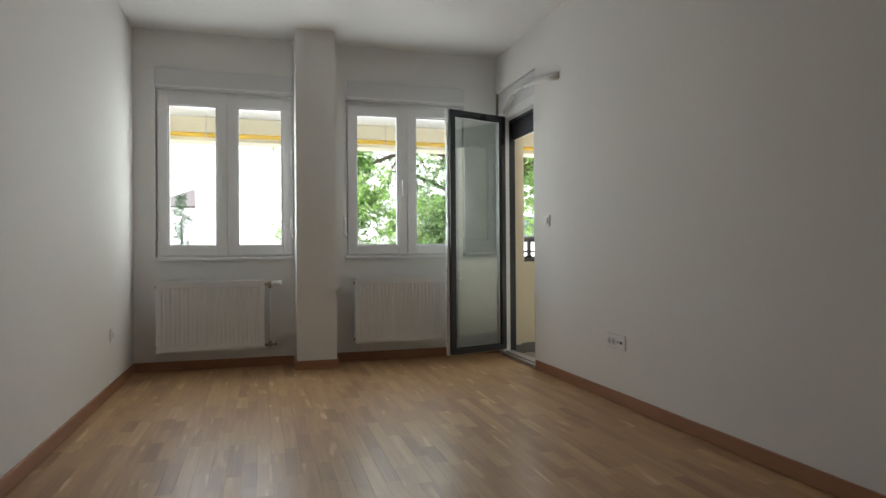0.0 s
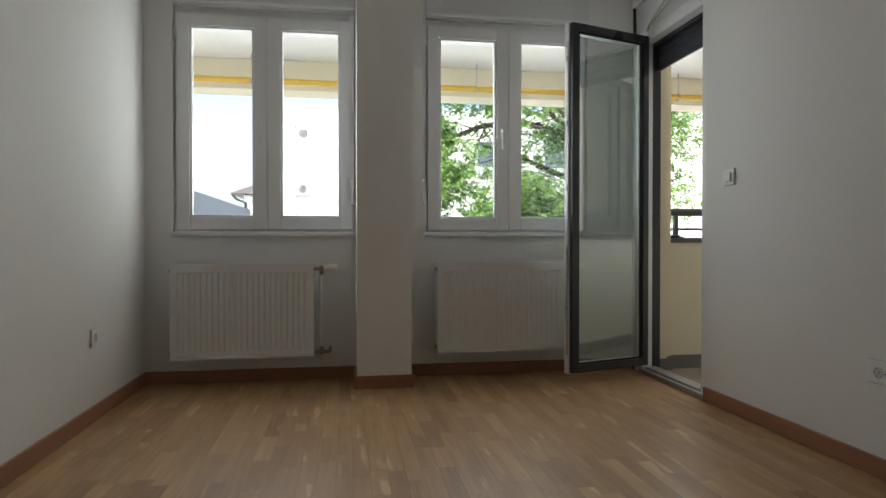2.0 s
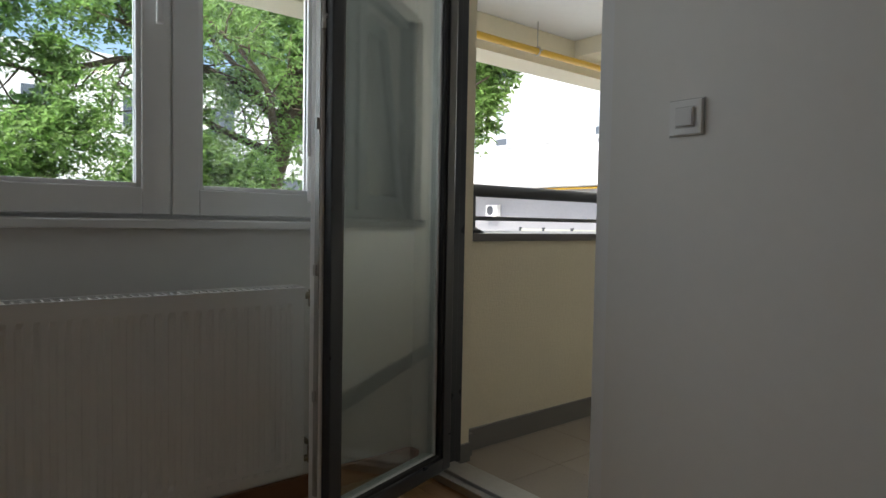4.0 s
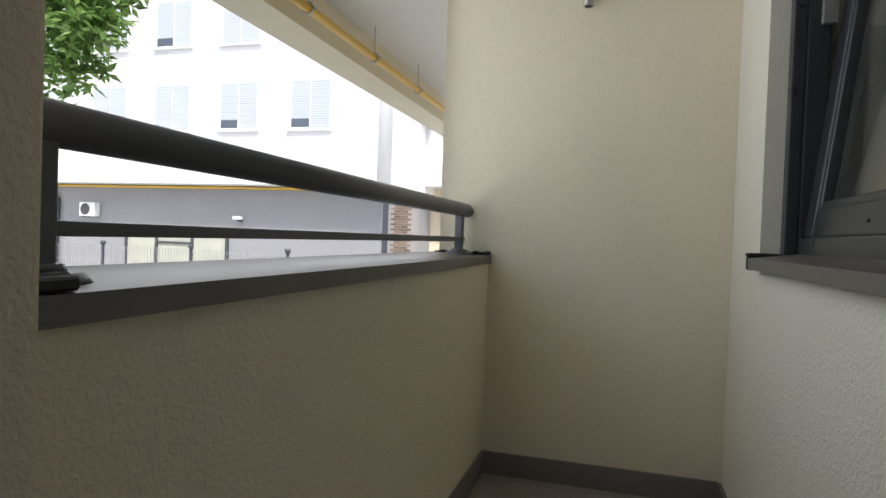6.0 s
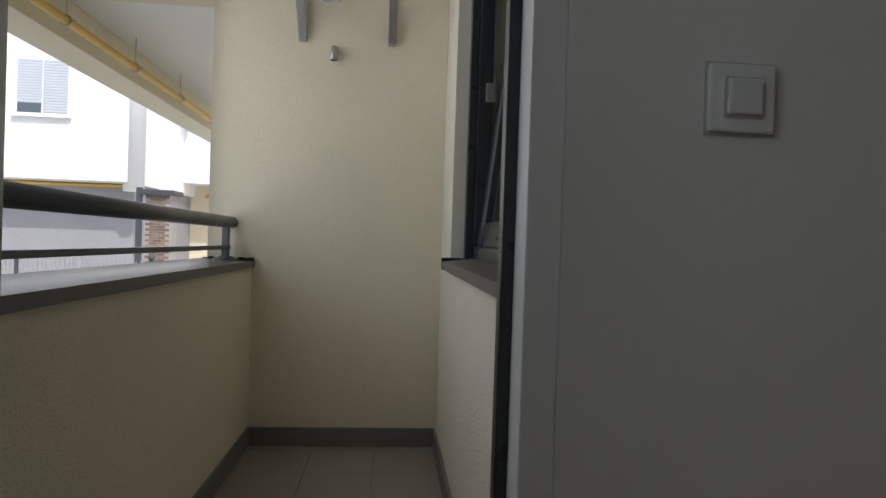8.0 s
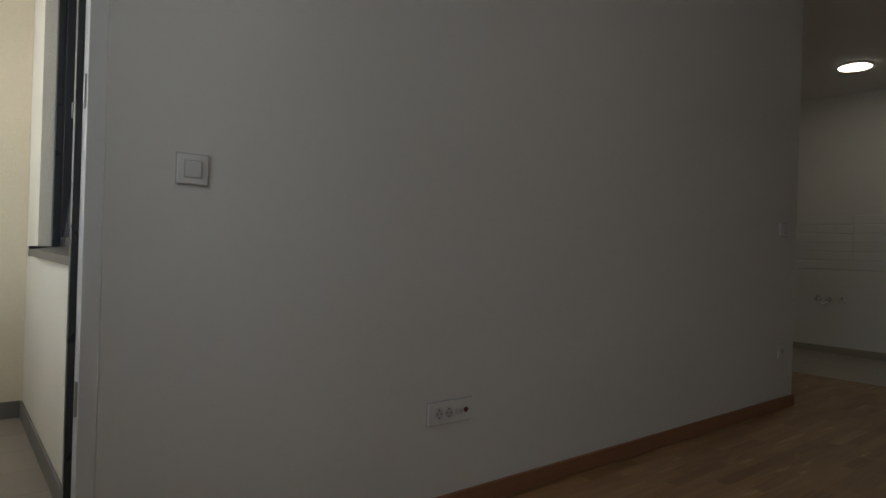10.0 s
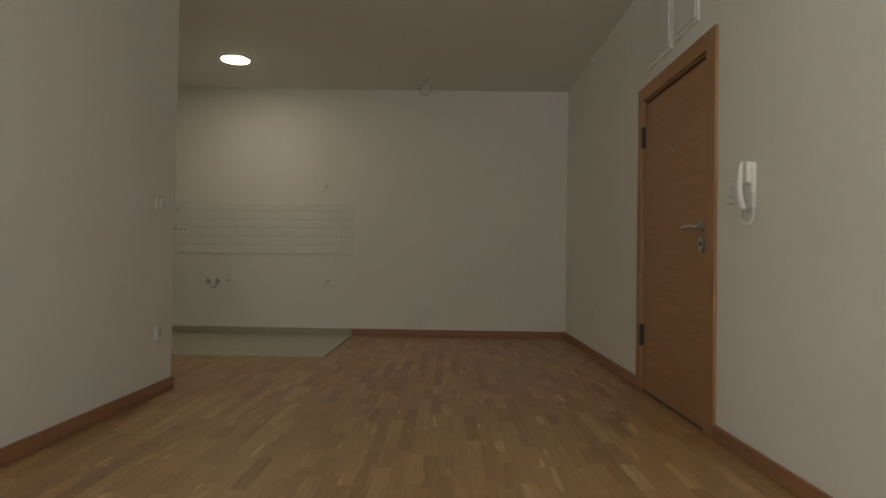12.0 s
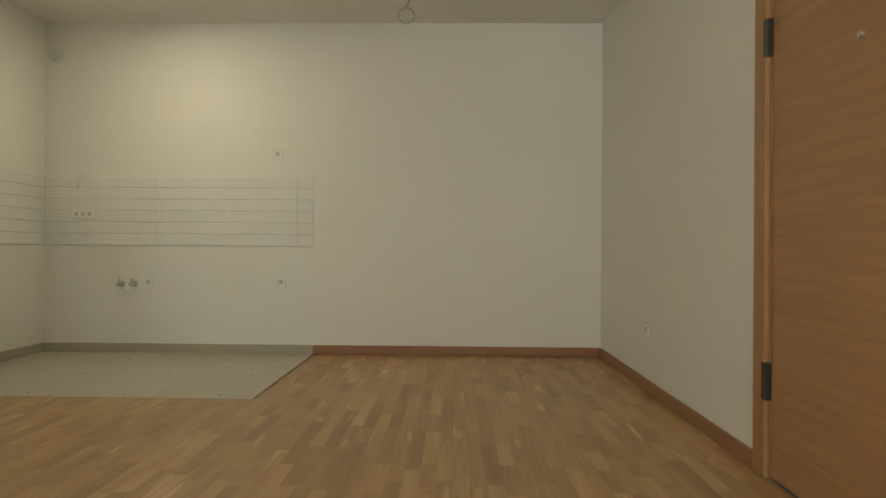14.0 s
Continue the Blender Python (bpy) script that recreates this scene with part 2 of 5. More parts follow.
translucent(M_LEAF, 0.6)
M_BUSH = material("dark_bush_leaf", (0.035, 0.085, 0.03), 0.55, var=0.25, scale=1.5, random_by="island", random_amount=0.4)
M_BARK = material("bark", (0.14, 0.10, 0.07), 0.9, var=0.25, scale=4, bump=0.1, bump_scale=25)
M_BUILD = material("white_facade", (0.80, 0.80, 0.79), 0.85, var=0.03, scale=0.4, bump=0.02, bump_scale=60)
M_BUILD2 = material("pale_blue_facade", (0.84, 0.84, 0.81), 0.85, var=0.03, scale=0.4)
M_GREYW = material("grey_ground_storey", (0.30, 0.30, 0.31), 0.8, var=0.06, scale=0.6)
M_DKGREY = material("dark_grey_paint", (0.06, 0.065, 0.075), 0.5, var=0.08, scale=2)
M_ROOF = material("brown_roof_tile", (0.10, 0.085, 0.08), 0.8, var=0.15, scale=3)
M_BLIND = material("pale_blind", (0.50, 0.535, 0.58), 0.6, var=0.03, scale=2)
M_BRICK = material("brown_brick", (0.20, 0.145, 0.11), 0.85, var=0.12, scale=9, random_by="object", random_amount=0.3)
M_MORTAR = material("mortar", (0.36, 0.33, 0.30), 0.9, var=0.08, scale=14)
M_GROUND = material("ground_paving", (0.52, 0.51, 0.48), 0.9, var=0.12, scale=0.5, bump=0.03, bump_scale=30)
M_BEAM = material("cream_beam_paint", (0.80, 0.74, 0.58), 0.8, var=0.03, scale=2)
M_LAMP = emitter("lamp_diffuser", (1.0, 0.92, 0.73), 5.2)
M_CREAMWALL = material("cream_house_wall", (0.68, 0.60, 0.44), 0.85, var=0.04, scale=1)


# ---------------------------------------------------------------- building helpers
def box(bm, x0, x1, y0, y1, z0, z1):
    vs = [bm.verts.new((x, y, z)) for x in (x0, x1) for y in (y0, y1) for z in (z0, z1)]
    for f in ((0, 1, 3, 2), (4, 6, 7, 5), (0, 4, 5, 1), (2, 3, 7, 6), (0, 2, 6, 4), (1, 5, 7, 3)):
        bm.faces.new([vs[i] for i in f])
    return vs


def bevel(bm, r, seg=2):
    bmesh.ops.recalc_face_normals(bm, faces=bm.faces[:])
    if r > 0:
        bmesh.ops.bevel(bm, geom=[e for e in bm.edges if e.calc_face_angle(0) > 0.5], offset=r, segments=seg, affect="EDGES", profile=0.6)


def cyl(bm, p0, p1, r, r2=None, seg=16):
    """A closed cylinder or cone between two points."""
    p0, p1 = Vector(p0), Vector(p1)
    d = p1 - p0
    q = d.to_track_quat("Z", "Y")
    r2 = r if r2 is None else r2
    a, b = [], []
    for i in range(seg):
        t = 2 * math.pi * i / seg
        c = Vector((math.cos(t), math.sin(t), 0))
        a.append(bm.verts.new(p0 + q @ (c * r)))
        b.append(bm.verts.new(p1 + q @ (c * r2)))
    for i in range(seg):
        j = (i + 1) % seg
        f = bm.faces.new((a[i], a[j], b[j], b[i]))
        f.smooth = True
    bm.faces.new(a[::-1])
    bm.faces.new(b)


def tube(bm, pts, r, seg=8, taper=1.0):
    """A bent tube through points."""
    pts = [Vector(p) for p in pts]
    rings = []
    for k, p in enumerate(pts):
        d = (pts[min(k + 1, len(pts) - 1)] - pts[max(k - 1, 0)]).normalized()
        q = d.to_track_quat("Z", "Y")
        rr = r * (1 + (taper - 1) * k / max(1, len(pts) - 1))
        rings.append([bm.verts.new(p + q @ Vector((math.cos(2 * math.pi * i / seg) * rr, math.sin(2 * math.pi * i / seg) * rr, 0))) for i in range(seg)])
    for a, b in zip(rings, rings[1:]):
        best = min(range(seg), key=lambda o: sum((a[i].co - b[(i + o) % seg].co).length for i in range(seg)))
        for i in range(seg):
            j = (i + 1) % seg
            f = bm.faces.new((a[i], a[j], b[(j + best) % seg], b[(i + best) % seg]))
            f.smooth = True
    bm.faces.new(rings[0][::-1])
    bm.faces.new(rings[-1])


def arc(c, r, a0, a1, u, v, n=10):
    c, u, v = Vector(c), Vector(u), Vector(v)
    return [c + u * (r * math.cos(radians(a0 + (a1 - a0) * i / n))) + v * (r * math.sin(radians(a0 + (a1 - a0) * i / n))) for i in range(n + 1)]


def mesh_of(bm, name, mat):
    bmesh.ops.recalc_face_normals(bm, faces=bm.faces[:])
    me = bpy.data.meshes.new(name)
    bm.to_mesh(me)
    bm.free()
    me.materials.append(mat)
    return me


def part(name, bm, mat, parent=None, label=""):
    """Links a bmesh as one mesh object under a thing."""
    ob = new(name, mesh_of(bm, name, mat))
    if parent:
        ob.parent = parent
    if label:
        tagged(ob, label)
    return ob


def B(name, dims, mat, parent=None, r=0.0, label="", seg=2):
    """One bevelled box as a part."""
    bm = bmesh.new()
    box(bm, *dims)
    if r:
        bevel(bm, r, seg)
    return part(name, bm, mat, parent, label)


def C(name, p0, p1, rad, mat, parent=None, label="", r2=None, seg=16):
    bm = bmesh.new()
    cyl(bm, p0, p1, rad, r2, seg)
    return part(name, bm, mat, parent, label)


def thing(name, label, category, group="", at=(0, 0, 0)):
    e = new(name)
    e.empty_display_size = 0.05
    e.location = at
    tagged(e, label, category, group)
    return e


def local(e, obs):
    """Keep the parts of e at their world places although e stands at its base."""
    inv = Matrix.Translation(e.location).inverted()
    for o in obs:
        if o.parent is e:
            o.matrix_parent_inverse = inv


def settle(e):
    local(e, list(e.children))
    return e


def structure(ob, label, category):
    return tagged(ob, label, category, kind="structure")


def wall_x(name, x0, x1, y0, y1, z0, z1, holes, mat, label):
    """A wall that runs along y, with holes (y0, y1, z0, z1) right through it."""
    bm = bmesh.new()
    ys = sorted({y0, y1, *[h[0] for h in holes], *[h[1] for h in holes]})
    for a, b in zip(ys, ys[1:]):
        cuts = sorted((h[2], h[3]) for h in holes if h[0] <= a and h[1] >= b)
        z = z0
        for c0, c1 in cuts:
            if c0 > z:
                box(bm, x0, x1, a, b, z, c0)
            z = max(z, c1)
        if z < z1:
            box(bm, x0, x1, a, b, z, z1)
    return structure(part(name, bm, mat), label, "wall")


def wall_y(name, y0, y1, x0, x1, z0, z1, holes, mat, label):
    bm = bmesh.new()
    xs = sorted({x0, x1, *[h[0] for h in holes], *[h[1] for h in holes]})
    for a, b in zip(xs, xs[1:]):
        cuts = sorted((h[2], h[3]) for h in holes if h[0] <= a and h[1] >= b)
        z = z0
        for c0, c1 in cuts:
            if c0 > z:
                box(bm, a, b, y0, y1, z, c0)
            z = max(z, c1)
        if z < z1:
            box(bm, a, b, y0, y1, z, z1)
    return structure(part(name, bm, mat), label, "wall")


# ---------------------------------------------------------------- plan
XL, XR, YF, YK, XK = -0.685, 2.515, 5.51, -2.70, 4.125
YEND, ZC = 0.305, 2.847
XRO, YFO = 2.71, 5.72          # outer faces of the wall beside the balcony and of the facade
BX1, BY0, BY1, ZB = 4.905, 4.575, 5.512, -0.01   # balcony: end wall, side wall with the window, parapet, floor
ZBC = 2.80
DOOR_Y0, DOOR_Y1, DOOR_Z1, DBOX = 4.62, 5.395, 2.262, 2.50
WW = 1.118
W1, W2 = (-0.515, -0.515 + WW), (1.065, 1.065 + WW)
WZ0, WZ1 = 0.948, 2.36
EDY0, EDY1, EDZ = 0.105, 1.185, 2.017
TX0, TY1 = 1.775, -1.085          # tiled kitchen corner
BWX0, BWX1, BWZ0, BWZ1 = 2.87, 4.40, 0.948, 2.30   # window onto the balcony

PIX0, PIX1, PIY = 0.609, 0.937, 5.19   # pillar between the windows

# ---------------------------------------------------------------- walls, ceilings, floors
wall_y("wall_north", YF, YFO, XL - 0.25, XR, 0, ZC, [(*W1, WZ0, WZ1), (*W2, WZ0, WZ1)], M_WALL, "white painted facade wall with two windows")
wall_x("wall_west", XL - 0.25, XL, YK - 0.25, YF, 0, ZC, [(EDY0, EDY1, 0, EDZ)], M_WALL, "white painted wall with the entrance door")
wall_y("wall_south", YK - 0.25, YK, XL, XK + 0.2, 0, ZC, [], M_WALL, "white painted kitchen wall")
wall_x("wall_east", XR, XRO - 0.02, YEND, YF, 0, ZC, [(DOOR_Y0, DOOR_Y1, 0.0, DOOR_Z1), (DOOR_Y0, YF, DOOR_Z1, DBOX)], M_WALL, "white painted wall with the balcony door")
wall_x("wall_kitchen_east", XK, XK + 0.2, YK, YEND, 0, ZC, [], M_WALL, "white painted kitchen side wall")
wall_y("wall_kitchen_north", YEND, YEND + 0.2, XRO - 0.02, XK + 0.2, 0, ZC, [], M_WALL, "white painted return wall of the kitchen")
bm = bmesh.new()
box(bm, PIX0, PIX1, PIY, YF, 0, ZC)
structure(part("pillar", bm, M_WALL), "white painted pillar between the windows", "pillar")
bm = bmesh.new()
box(bm, XL - 0.25, XK + 0.2, YK - 0.25, YEND + 0.2, ZC, ZC + 0.25)
box(bm, XL - 0.25, XRO - 0.02, YEND + 0.2, YFO, ZC, ZC + 0.25)
structure(part("ceiling", bm, M_CEIL), "plain white ceiling of the flat", "ceiling")
bm = bmesh.new()
box(bm, XL - 0.25, XK + 0.2, YK - 0.25, YEND + 0.2, -0.3, -0.02)
box(bm, XL - 0.25, XRO - 0.02, YEND + 0.2, YFO, -0.3, -0.02)
floor = structure(part("floor", bm, M_GROUT), "oak strip parquet floor of the flat", "floor")

# neighbouring room behind the balcony window
bm = bmesh.new()
box(bm, XRO, 5.6, 1.6, 1.7, -0.02, ZC)
box(bm, 5.5, 5.6, 1.7, BY0 - 0.26, -0.02, ZC)
box(bm, XRO - 0.01, XRO + 0.09, 1.7, BY0 - 0.26, -0.02, ZC)
box(bm, XRO, 5.6, 1.6, BY0 - 0.26, -0.2, -0.02)
box(bm, XRO, 5.6, 1.6, BY0 - 0.26, ZC, ZC + 0.2)
structure(part("wall_next_room", bm, M_WALL), "plain white walls of the neighbouring room", "wall")

# balcony shell
wall_y("wall_balcony_south", BY0 - 0.26, BY0 - 0.001, XRO - 0.02, BX1 + 0.22, -0.3, 3.08, [(BWX0, BWX1, BWZ0, BWZ1)], M_PLASTER_W, "rough pale rendered balcony wall with a window")
wall_x("wall_balcony_end", BX1, BX1 + 0.22, BY0, 5.73, -0.3, ZBC, [], M_PLASTER, "rough cream rendered end wall of the balcony")
wall_x("wall_balcony_door", XRO - 0.02, XRO, BY0, YFO + 0.004, -0.3, ZBC, [(DOOR_Y0 - 0.02, DOOR_Y1 + 0.035, -0.3, 2.36)], M_PLASTER, "cream rendered wall round the balcony door")
PX, PY = 2.782, 5.472           # corner of the pier where the parapet ends
bm = bmesh.new()
box(bm, XRO, PX, PY, YFO + 0.004, -0.3, ZBC)
structure(part("balcony_pier", bm, M_PLASTER), "cream rendered pier at the end of the parapet", "pier")
bm = bmesh.new()
box(bm, PX, BX1, BY1, YFO, -1.2, 0.881)
structure(part("parapet", bm, M_PLASTER), "cream rendered balcony parapet", "parapet")
bm = bmesh.new()
box(bm, XRO - 0.02, BX1 + 0.22, BY0, YFO, ZBC, ZBC + 0.28)
structure(part("ceiling_balcony", bm, M_SOFFIT), "white painted balcony ceiling", "ceiling")
bm = bmesh.new()
box(bm, XRO, BX1, BY0, BY1, -0.3, ZB - 0.008)
bfloor = structure(part("floor_balcony", bm, M_GROUT), "beige stoneware balcony floor", "floor")

# facade outside, soffit of the storey above and its edge beam
wall_y("facade_outer", YFO, YFO + 0.012, XL - 4, XRO, -1.2, 3.2, [(W1[0], W1[1], WZ0, WZ1), (W2[0], W2[1], WZ0, WZ1)], M_PLASTER, "cream rendered outside of the facade")
wall_y("facade_outer_east", YFO + 0.0, YFO + 0.012, BX1 + 0.22, 9.0, -1.2, 3.2, [], M_PLASTER, "cream rendered outside of the facade further on")
SOF, PIPE_Y, PIPE_Z = 2.40, 6.66, 2.19
bm = bmesh.new()
box(bm, -6, 12, YFO + 0.012, 7.05, SOF, 3.3)
structure(part("soffit", bm, M_SOFFIT), "white painted soffit under the storey above", "soffit")
bm = bmesh.new()
box(bm, -6, 12, 6.78, 7.05, SOF - 0.25, SOF - 0.003)
structure(part("edge_beam", bm, M_BEAM), "cream painted edge beam of the soffit", "beam")

bm = bmesh.new()
box(bm, 5.0, 5.25, YFO + 0.012, 6.778, SOF - 0.13, SOF - 0.003)
structure(part("cross_beam", bm, M_BEAM), "cream painted cross beam under the soffit", "beam")

# ---------------------------------------------------------------- baseboards
def baseboard(x0, x1, y0, y1, along):
    bm = bmesh.new()
    box(bm, x0, x1, y0, y1, 0.002, 0.078)
    bevel(bm, 0.004)
    return structure(part("baseboard", bm, M_BASEX if along == "x" else M_BASE), "reddish oak baseboard along the wall", "baseboard")


T = 0.016
baseboard(XL, XL + T, EDY1 + 0.12, YF - T, "y")
baseboard(XL, XL + T, YK + T, EDY0 - 0.09, "y")
baseboard(XL, PIX0 - T, YF - T, YF, "x")
baseboard(PIX1 + T, XR, YF - T, YF, "x")
baseboard(PIX0 - T, PIX0, PIY, YF - T, "y")
baseboard(PIX1, PIX1 + T, PIY, YF - T, "y")
baseboard(PIX0 - T, PIX1 + T, PIY - T, PIY, "x")
baseboard(XR - T, XR, YEND, DOOR_Y0 - 0.003, "y")
baseboard(XR - T, XR, DOOR_Y1 + 0.06, YF - T, "y")
baseboard(XR - T, XRO - 0.02, YEND - T, YEND, "x")
baseboard(XL, TX0, YK, YK + T, "x")
bm = bmesh.new()
box(bm, TX0 + 0.002, XK - 0.012, YK, YK + 0.01, 0, 0.078)
bevel(bm, 0.002, 1)
structure(part("tile_skirting", bm, M_KSKIRT), "grey tile skirting of the kitchen corner", "skirting")
bm = bmesh.new()
box(bm, XK - 0.01, XK, YK, TY1 + 0.6, 0, 0.078)
bevel(bm, 0.002, 1)
structure(part("tile_skirting_side", bm, M_KSKIRT), "grey tile skirting of the kitchen side wall", "skirting")

# balcony skirting
for k, d in enumerate(((PX, BX1, BY1 - 0.012, BY1, ZB, 0.085), (BX1 - 0.012, BX1, BY0 + 0.012, BY1 - 0.012, ZB, 0.085),
                       (XRO, BX1 - 0.012, BY0, BY0 + 0.012, ZB, 0.085), (XRO, PX + 0.012, PY - 0.012, PY, ZB, 0.085))):
    bm = bmesh.new()
    box(bm, *d)
    bevel(bm, 0.002, 1)
    structure(part("balcony_skirting", bm, M_BSKIRT), "dark grey tile skirting of the balcony", "skirting")


# ---------------------------------------------------------------- windows to the street
def sash(parent, x0, x1, y, z0, z1, mat, mat_out, handle=None, prefix=""):
    """A sash with four rails, glazing beads and a pane; y is its inner face."""
    w = 0.078
    bm = bmesh.new()
    box(bm, x0, x0 + w, y, y + 0.06, z0, z1)
    box(bm, x1 - w, x1, y, y + 0.06, z0, z1)
    box(bm, x0 + w, x1 - w, y, y + 0.06, z0, z0 + w)
    box(bm, x0 + w, x1 - w, y, y + 0.06, z1 - w, z1)
    bevel(bm, 0.004)
    s = part("sash", bm, mat, parent)
    bm = bmesh.new()
    b = 0.014
    box(bm, x0 + w, x0 + w + b, y + 0.012, y + 0.05, z0 + w, z1 - w)
    box(bm, x1 - w - b, x1 - w, y + 0.012, y + 0.05, z0 + w, z1 - w)
    box(bm, x0 + w + b, x1 - w - b, y + 0.012, y + 0.05, z0 + w, z0 + w + b)
    box(bm, x0 + w + b, x1 - w - b, y + 0.012, y + 0.05, z1 - w - b, z1 - w)
    bevel(bm, 0.003)
    part("glazing_bead", bm, mat, s)
    bm = bmesh.new()
    g = w + b
    e = 0.004
    box(bm, x0 + g - e, x0 + g, y + 0.024, y + 0.036, z0 + g, z1 - g)
    box(bm, x1 - g, x1 - g + e, y + 0.024, y + 0.036, z0 + g, z1 - g)
    box(bm, x0 + g, x1 - g, y + 0.024, y + 0.036, z1 - g, z1 - g + e)
    box(bm, x0 + g, x1 - g, y + 0.024, y + 0.036, z0 + g - e, z0 + g)
    part("gasket", bm, M_GASKET, s)
    p = B("pane", (x0 + g - 0.002, x1 - g + 0.002, y + 0.026, y + 0.034, z0 + g - 0.002, z1 - g + 0.002), M_GLASS, s)
    p.visible_shadow = False
    return s


def window(x0, name, label):
    x1 = x0 + WW
    y = YF + 0.035
    e = tagged(new(name), label, "window", "windows to the street", "structure")
    e.location = (x0, y, WZ0)
    bm = bmesh.new()
    f = 0.04
    box(bm, x0, x0 + f, y + 0.005, y + 0.075, WZ0, WZ1)
    box(bm, x1 - f, x1, y + 0.005, y + 0.075, WZ0, WZ1)
    box(bm, x0 + f, x1 - f, y + 0.005, y + 0.075, WZ0, WZ0 + 0.032)
    box(bm, x0 + f, x1 - f, y + 0.005, y + 0.075, WZ1 - 0.06, WZ1)
    bevel(bm, 0.003)
    part("window_frame", bm, M_PVC, e)
    m = (x0 + x1) / 2
    s1 = sash(e, x0 + 0.015, m + 0.004, y - 0.018, WZ0 + 0.012, WZ1 - 0.045, M_PVC, M_PVC)
    s2 = sash(e, m + 0.010, x1 - 0.015, y - 0.018, WZ0 + 0.012, WZ1 - 0.045, M_PVC, M_PVC)
    B("meeting_stile", (m - 0.016, m + 0.030, y - 0.010, y + 0.07, WZ0 + 0.02, WZ1 - 0.05), M_PVC, e, 0.003)
    # handle on the left sash
    bm = bmesh.new()
    hx = m - 0.036
    box(bm, hx - 0.014, hx + 0.014, y - 0.030, y - 0.018, 1.58, 1.65)
    bevel(bm, 0.005)
    cyl(bm, (hx, y - 0.03, 1.62), (hx, y - 0.055, 1.62), 0.009, seg=12)
    bm2 = bmesh.new()
    box(bm2, hx - 0.010, hx + 0.010, y - 0.066, y - 0.052, 1.50, 1.635)
    bevel(bm2, 0.006)
    h = part("handle", bm, M_PVC, s1, "white window handle")
    part("grip", bm2, M_PVC, e, "white lever of the handle")
    # hinges
    for hz in (1.10, 2.16):
        C("hinge", (x0 + 0.006, y - 0.016, hz), (x0 + 0.006, y - 0.016, hz + 0.06), 0.008, M_PVC, e, seg=10)
        C("hinge", (x1 - 0.006, y - 0.016, hz), (x1 - 0.006, y - 0.016, hz + 0.06), 0.008, M_PVC, e, seg=10)
    for o in e.children:
        o.matrix_parent_inverse = Matrix.Translation(e.location).inverted()
    # inner sill
    bm = bmesh.new()
    box(bm, x0 - 0.012, min(x1 + 0.012, PIX0 - 0.001) if x0 < 0 else x1 + 0.012, YF - 0.03, YF + 0.03, WZ0 - 0.028, WZ0 - 0.003)
    bevel(bm, 0.004)
    structure(part("window_sill", bm, M_PVC), "narrow white inner sill under the window", "window sill")
    # roller shutter box with an end cap and strap guide
    c = thing("roller_shutter_box", "white roller shutter box above the window", "shutter box", "shutter boxes", (x0, YF, WZ1))
    bm = bmesh.new()
    box(bm, x0, x1, YF - 0.03, YF, WZ1 + 0.004, WZ1 + 0.162)
    bevel(bm, 0.004)
    part("cover", bm, M_BOX, c)
    B("lower_rail", (x0 + 0.004, x1 - 0.004, YF - 0.04, YF - 0.03, WZ1 + 0.004, WZ1 + 0.022), M_PVC, c, 0.003)
    settle(c)
    return e


window(W1[0], "window_1", "white double-sash window of plastic frames, closed")
window(W2[0], "window_2", "white double-sash window of plastic frames, closed")


def strap_winder(x, z0):
    e = thing("strap_winder", "white shutter strap winder on the wall", "strap winder", "strap winders", (x, YF, z0))
    bm = bmesh.new()
    box(bm, x - 0.012, x + 0.012, YF - 0.03, YF, z0, z0 + 0.17)
    bevel(bm, 0.010, 3)
    part("winder_body", bm, M_PLATE, e)
    B("strap", (x - 0.007, x + 0.007, YF - 0.014, YF - 0.011, z0 + 0.16, WZ1 + 0.01), M_PLATE2, e)
    settle(e)


strap_winder(0.586, 1.12)
strap_winder(1.050, 1.12)


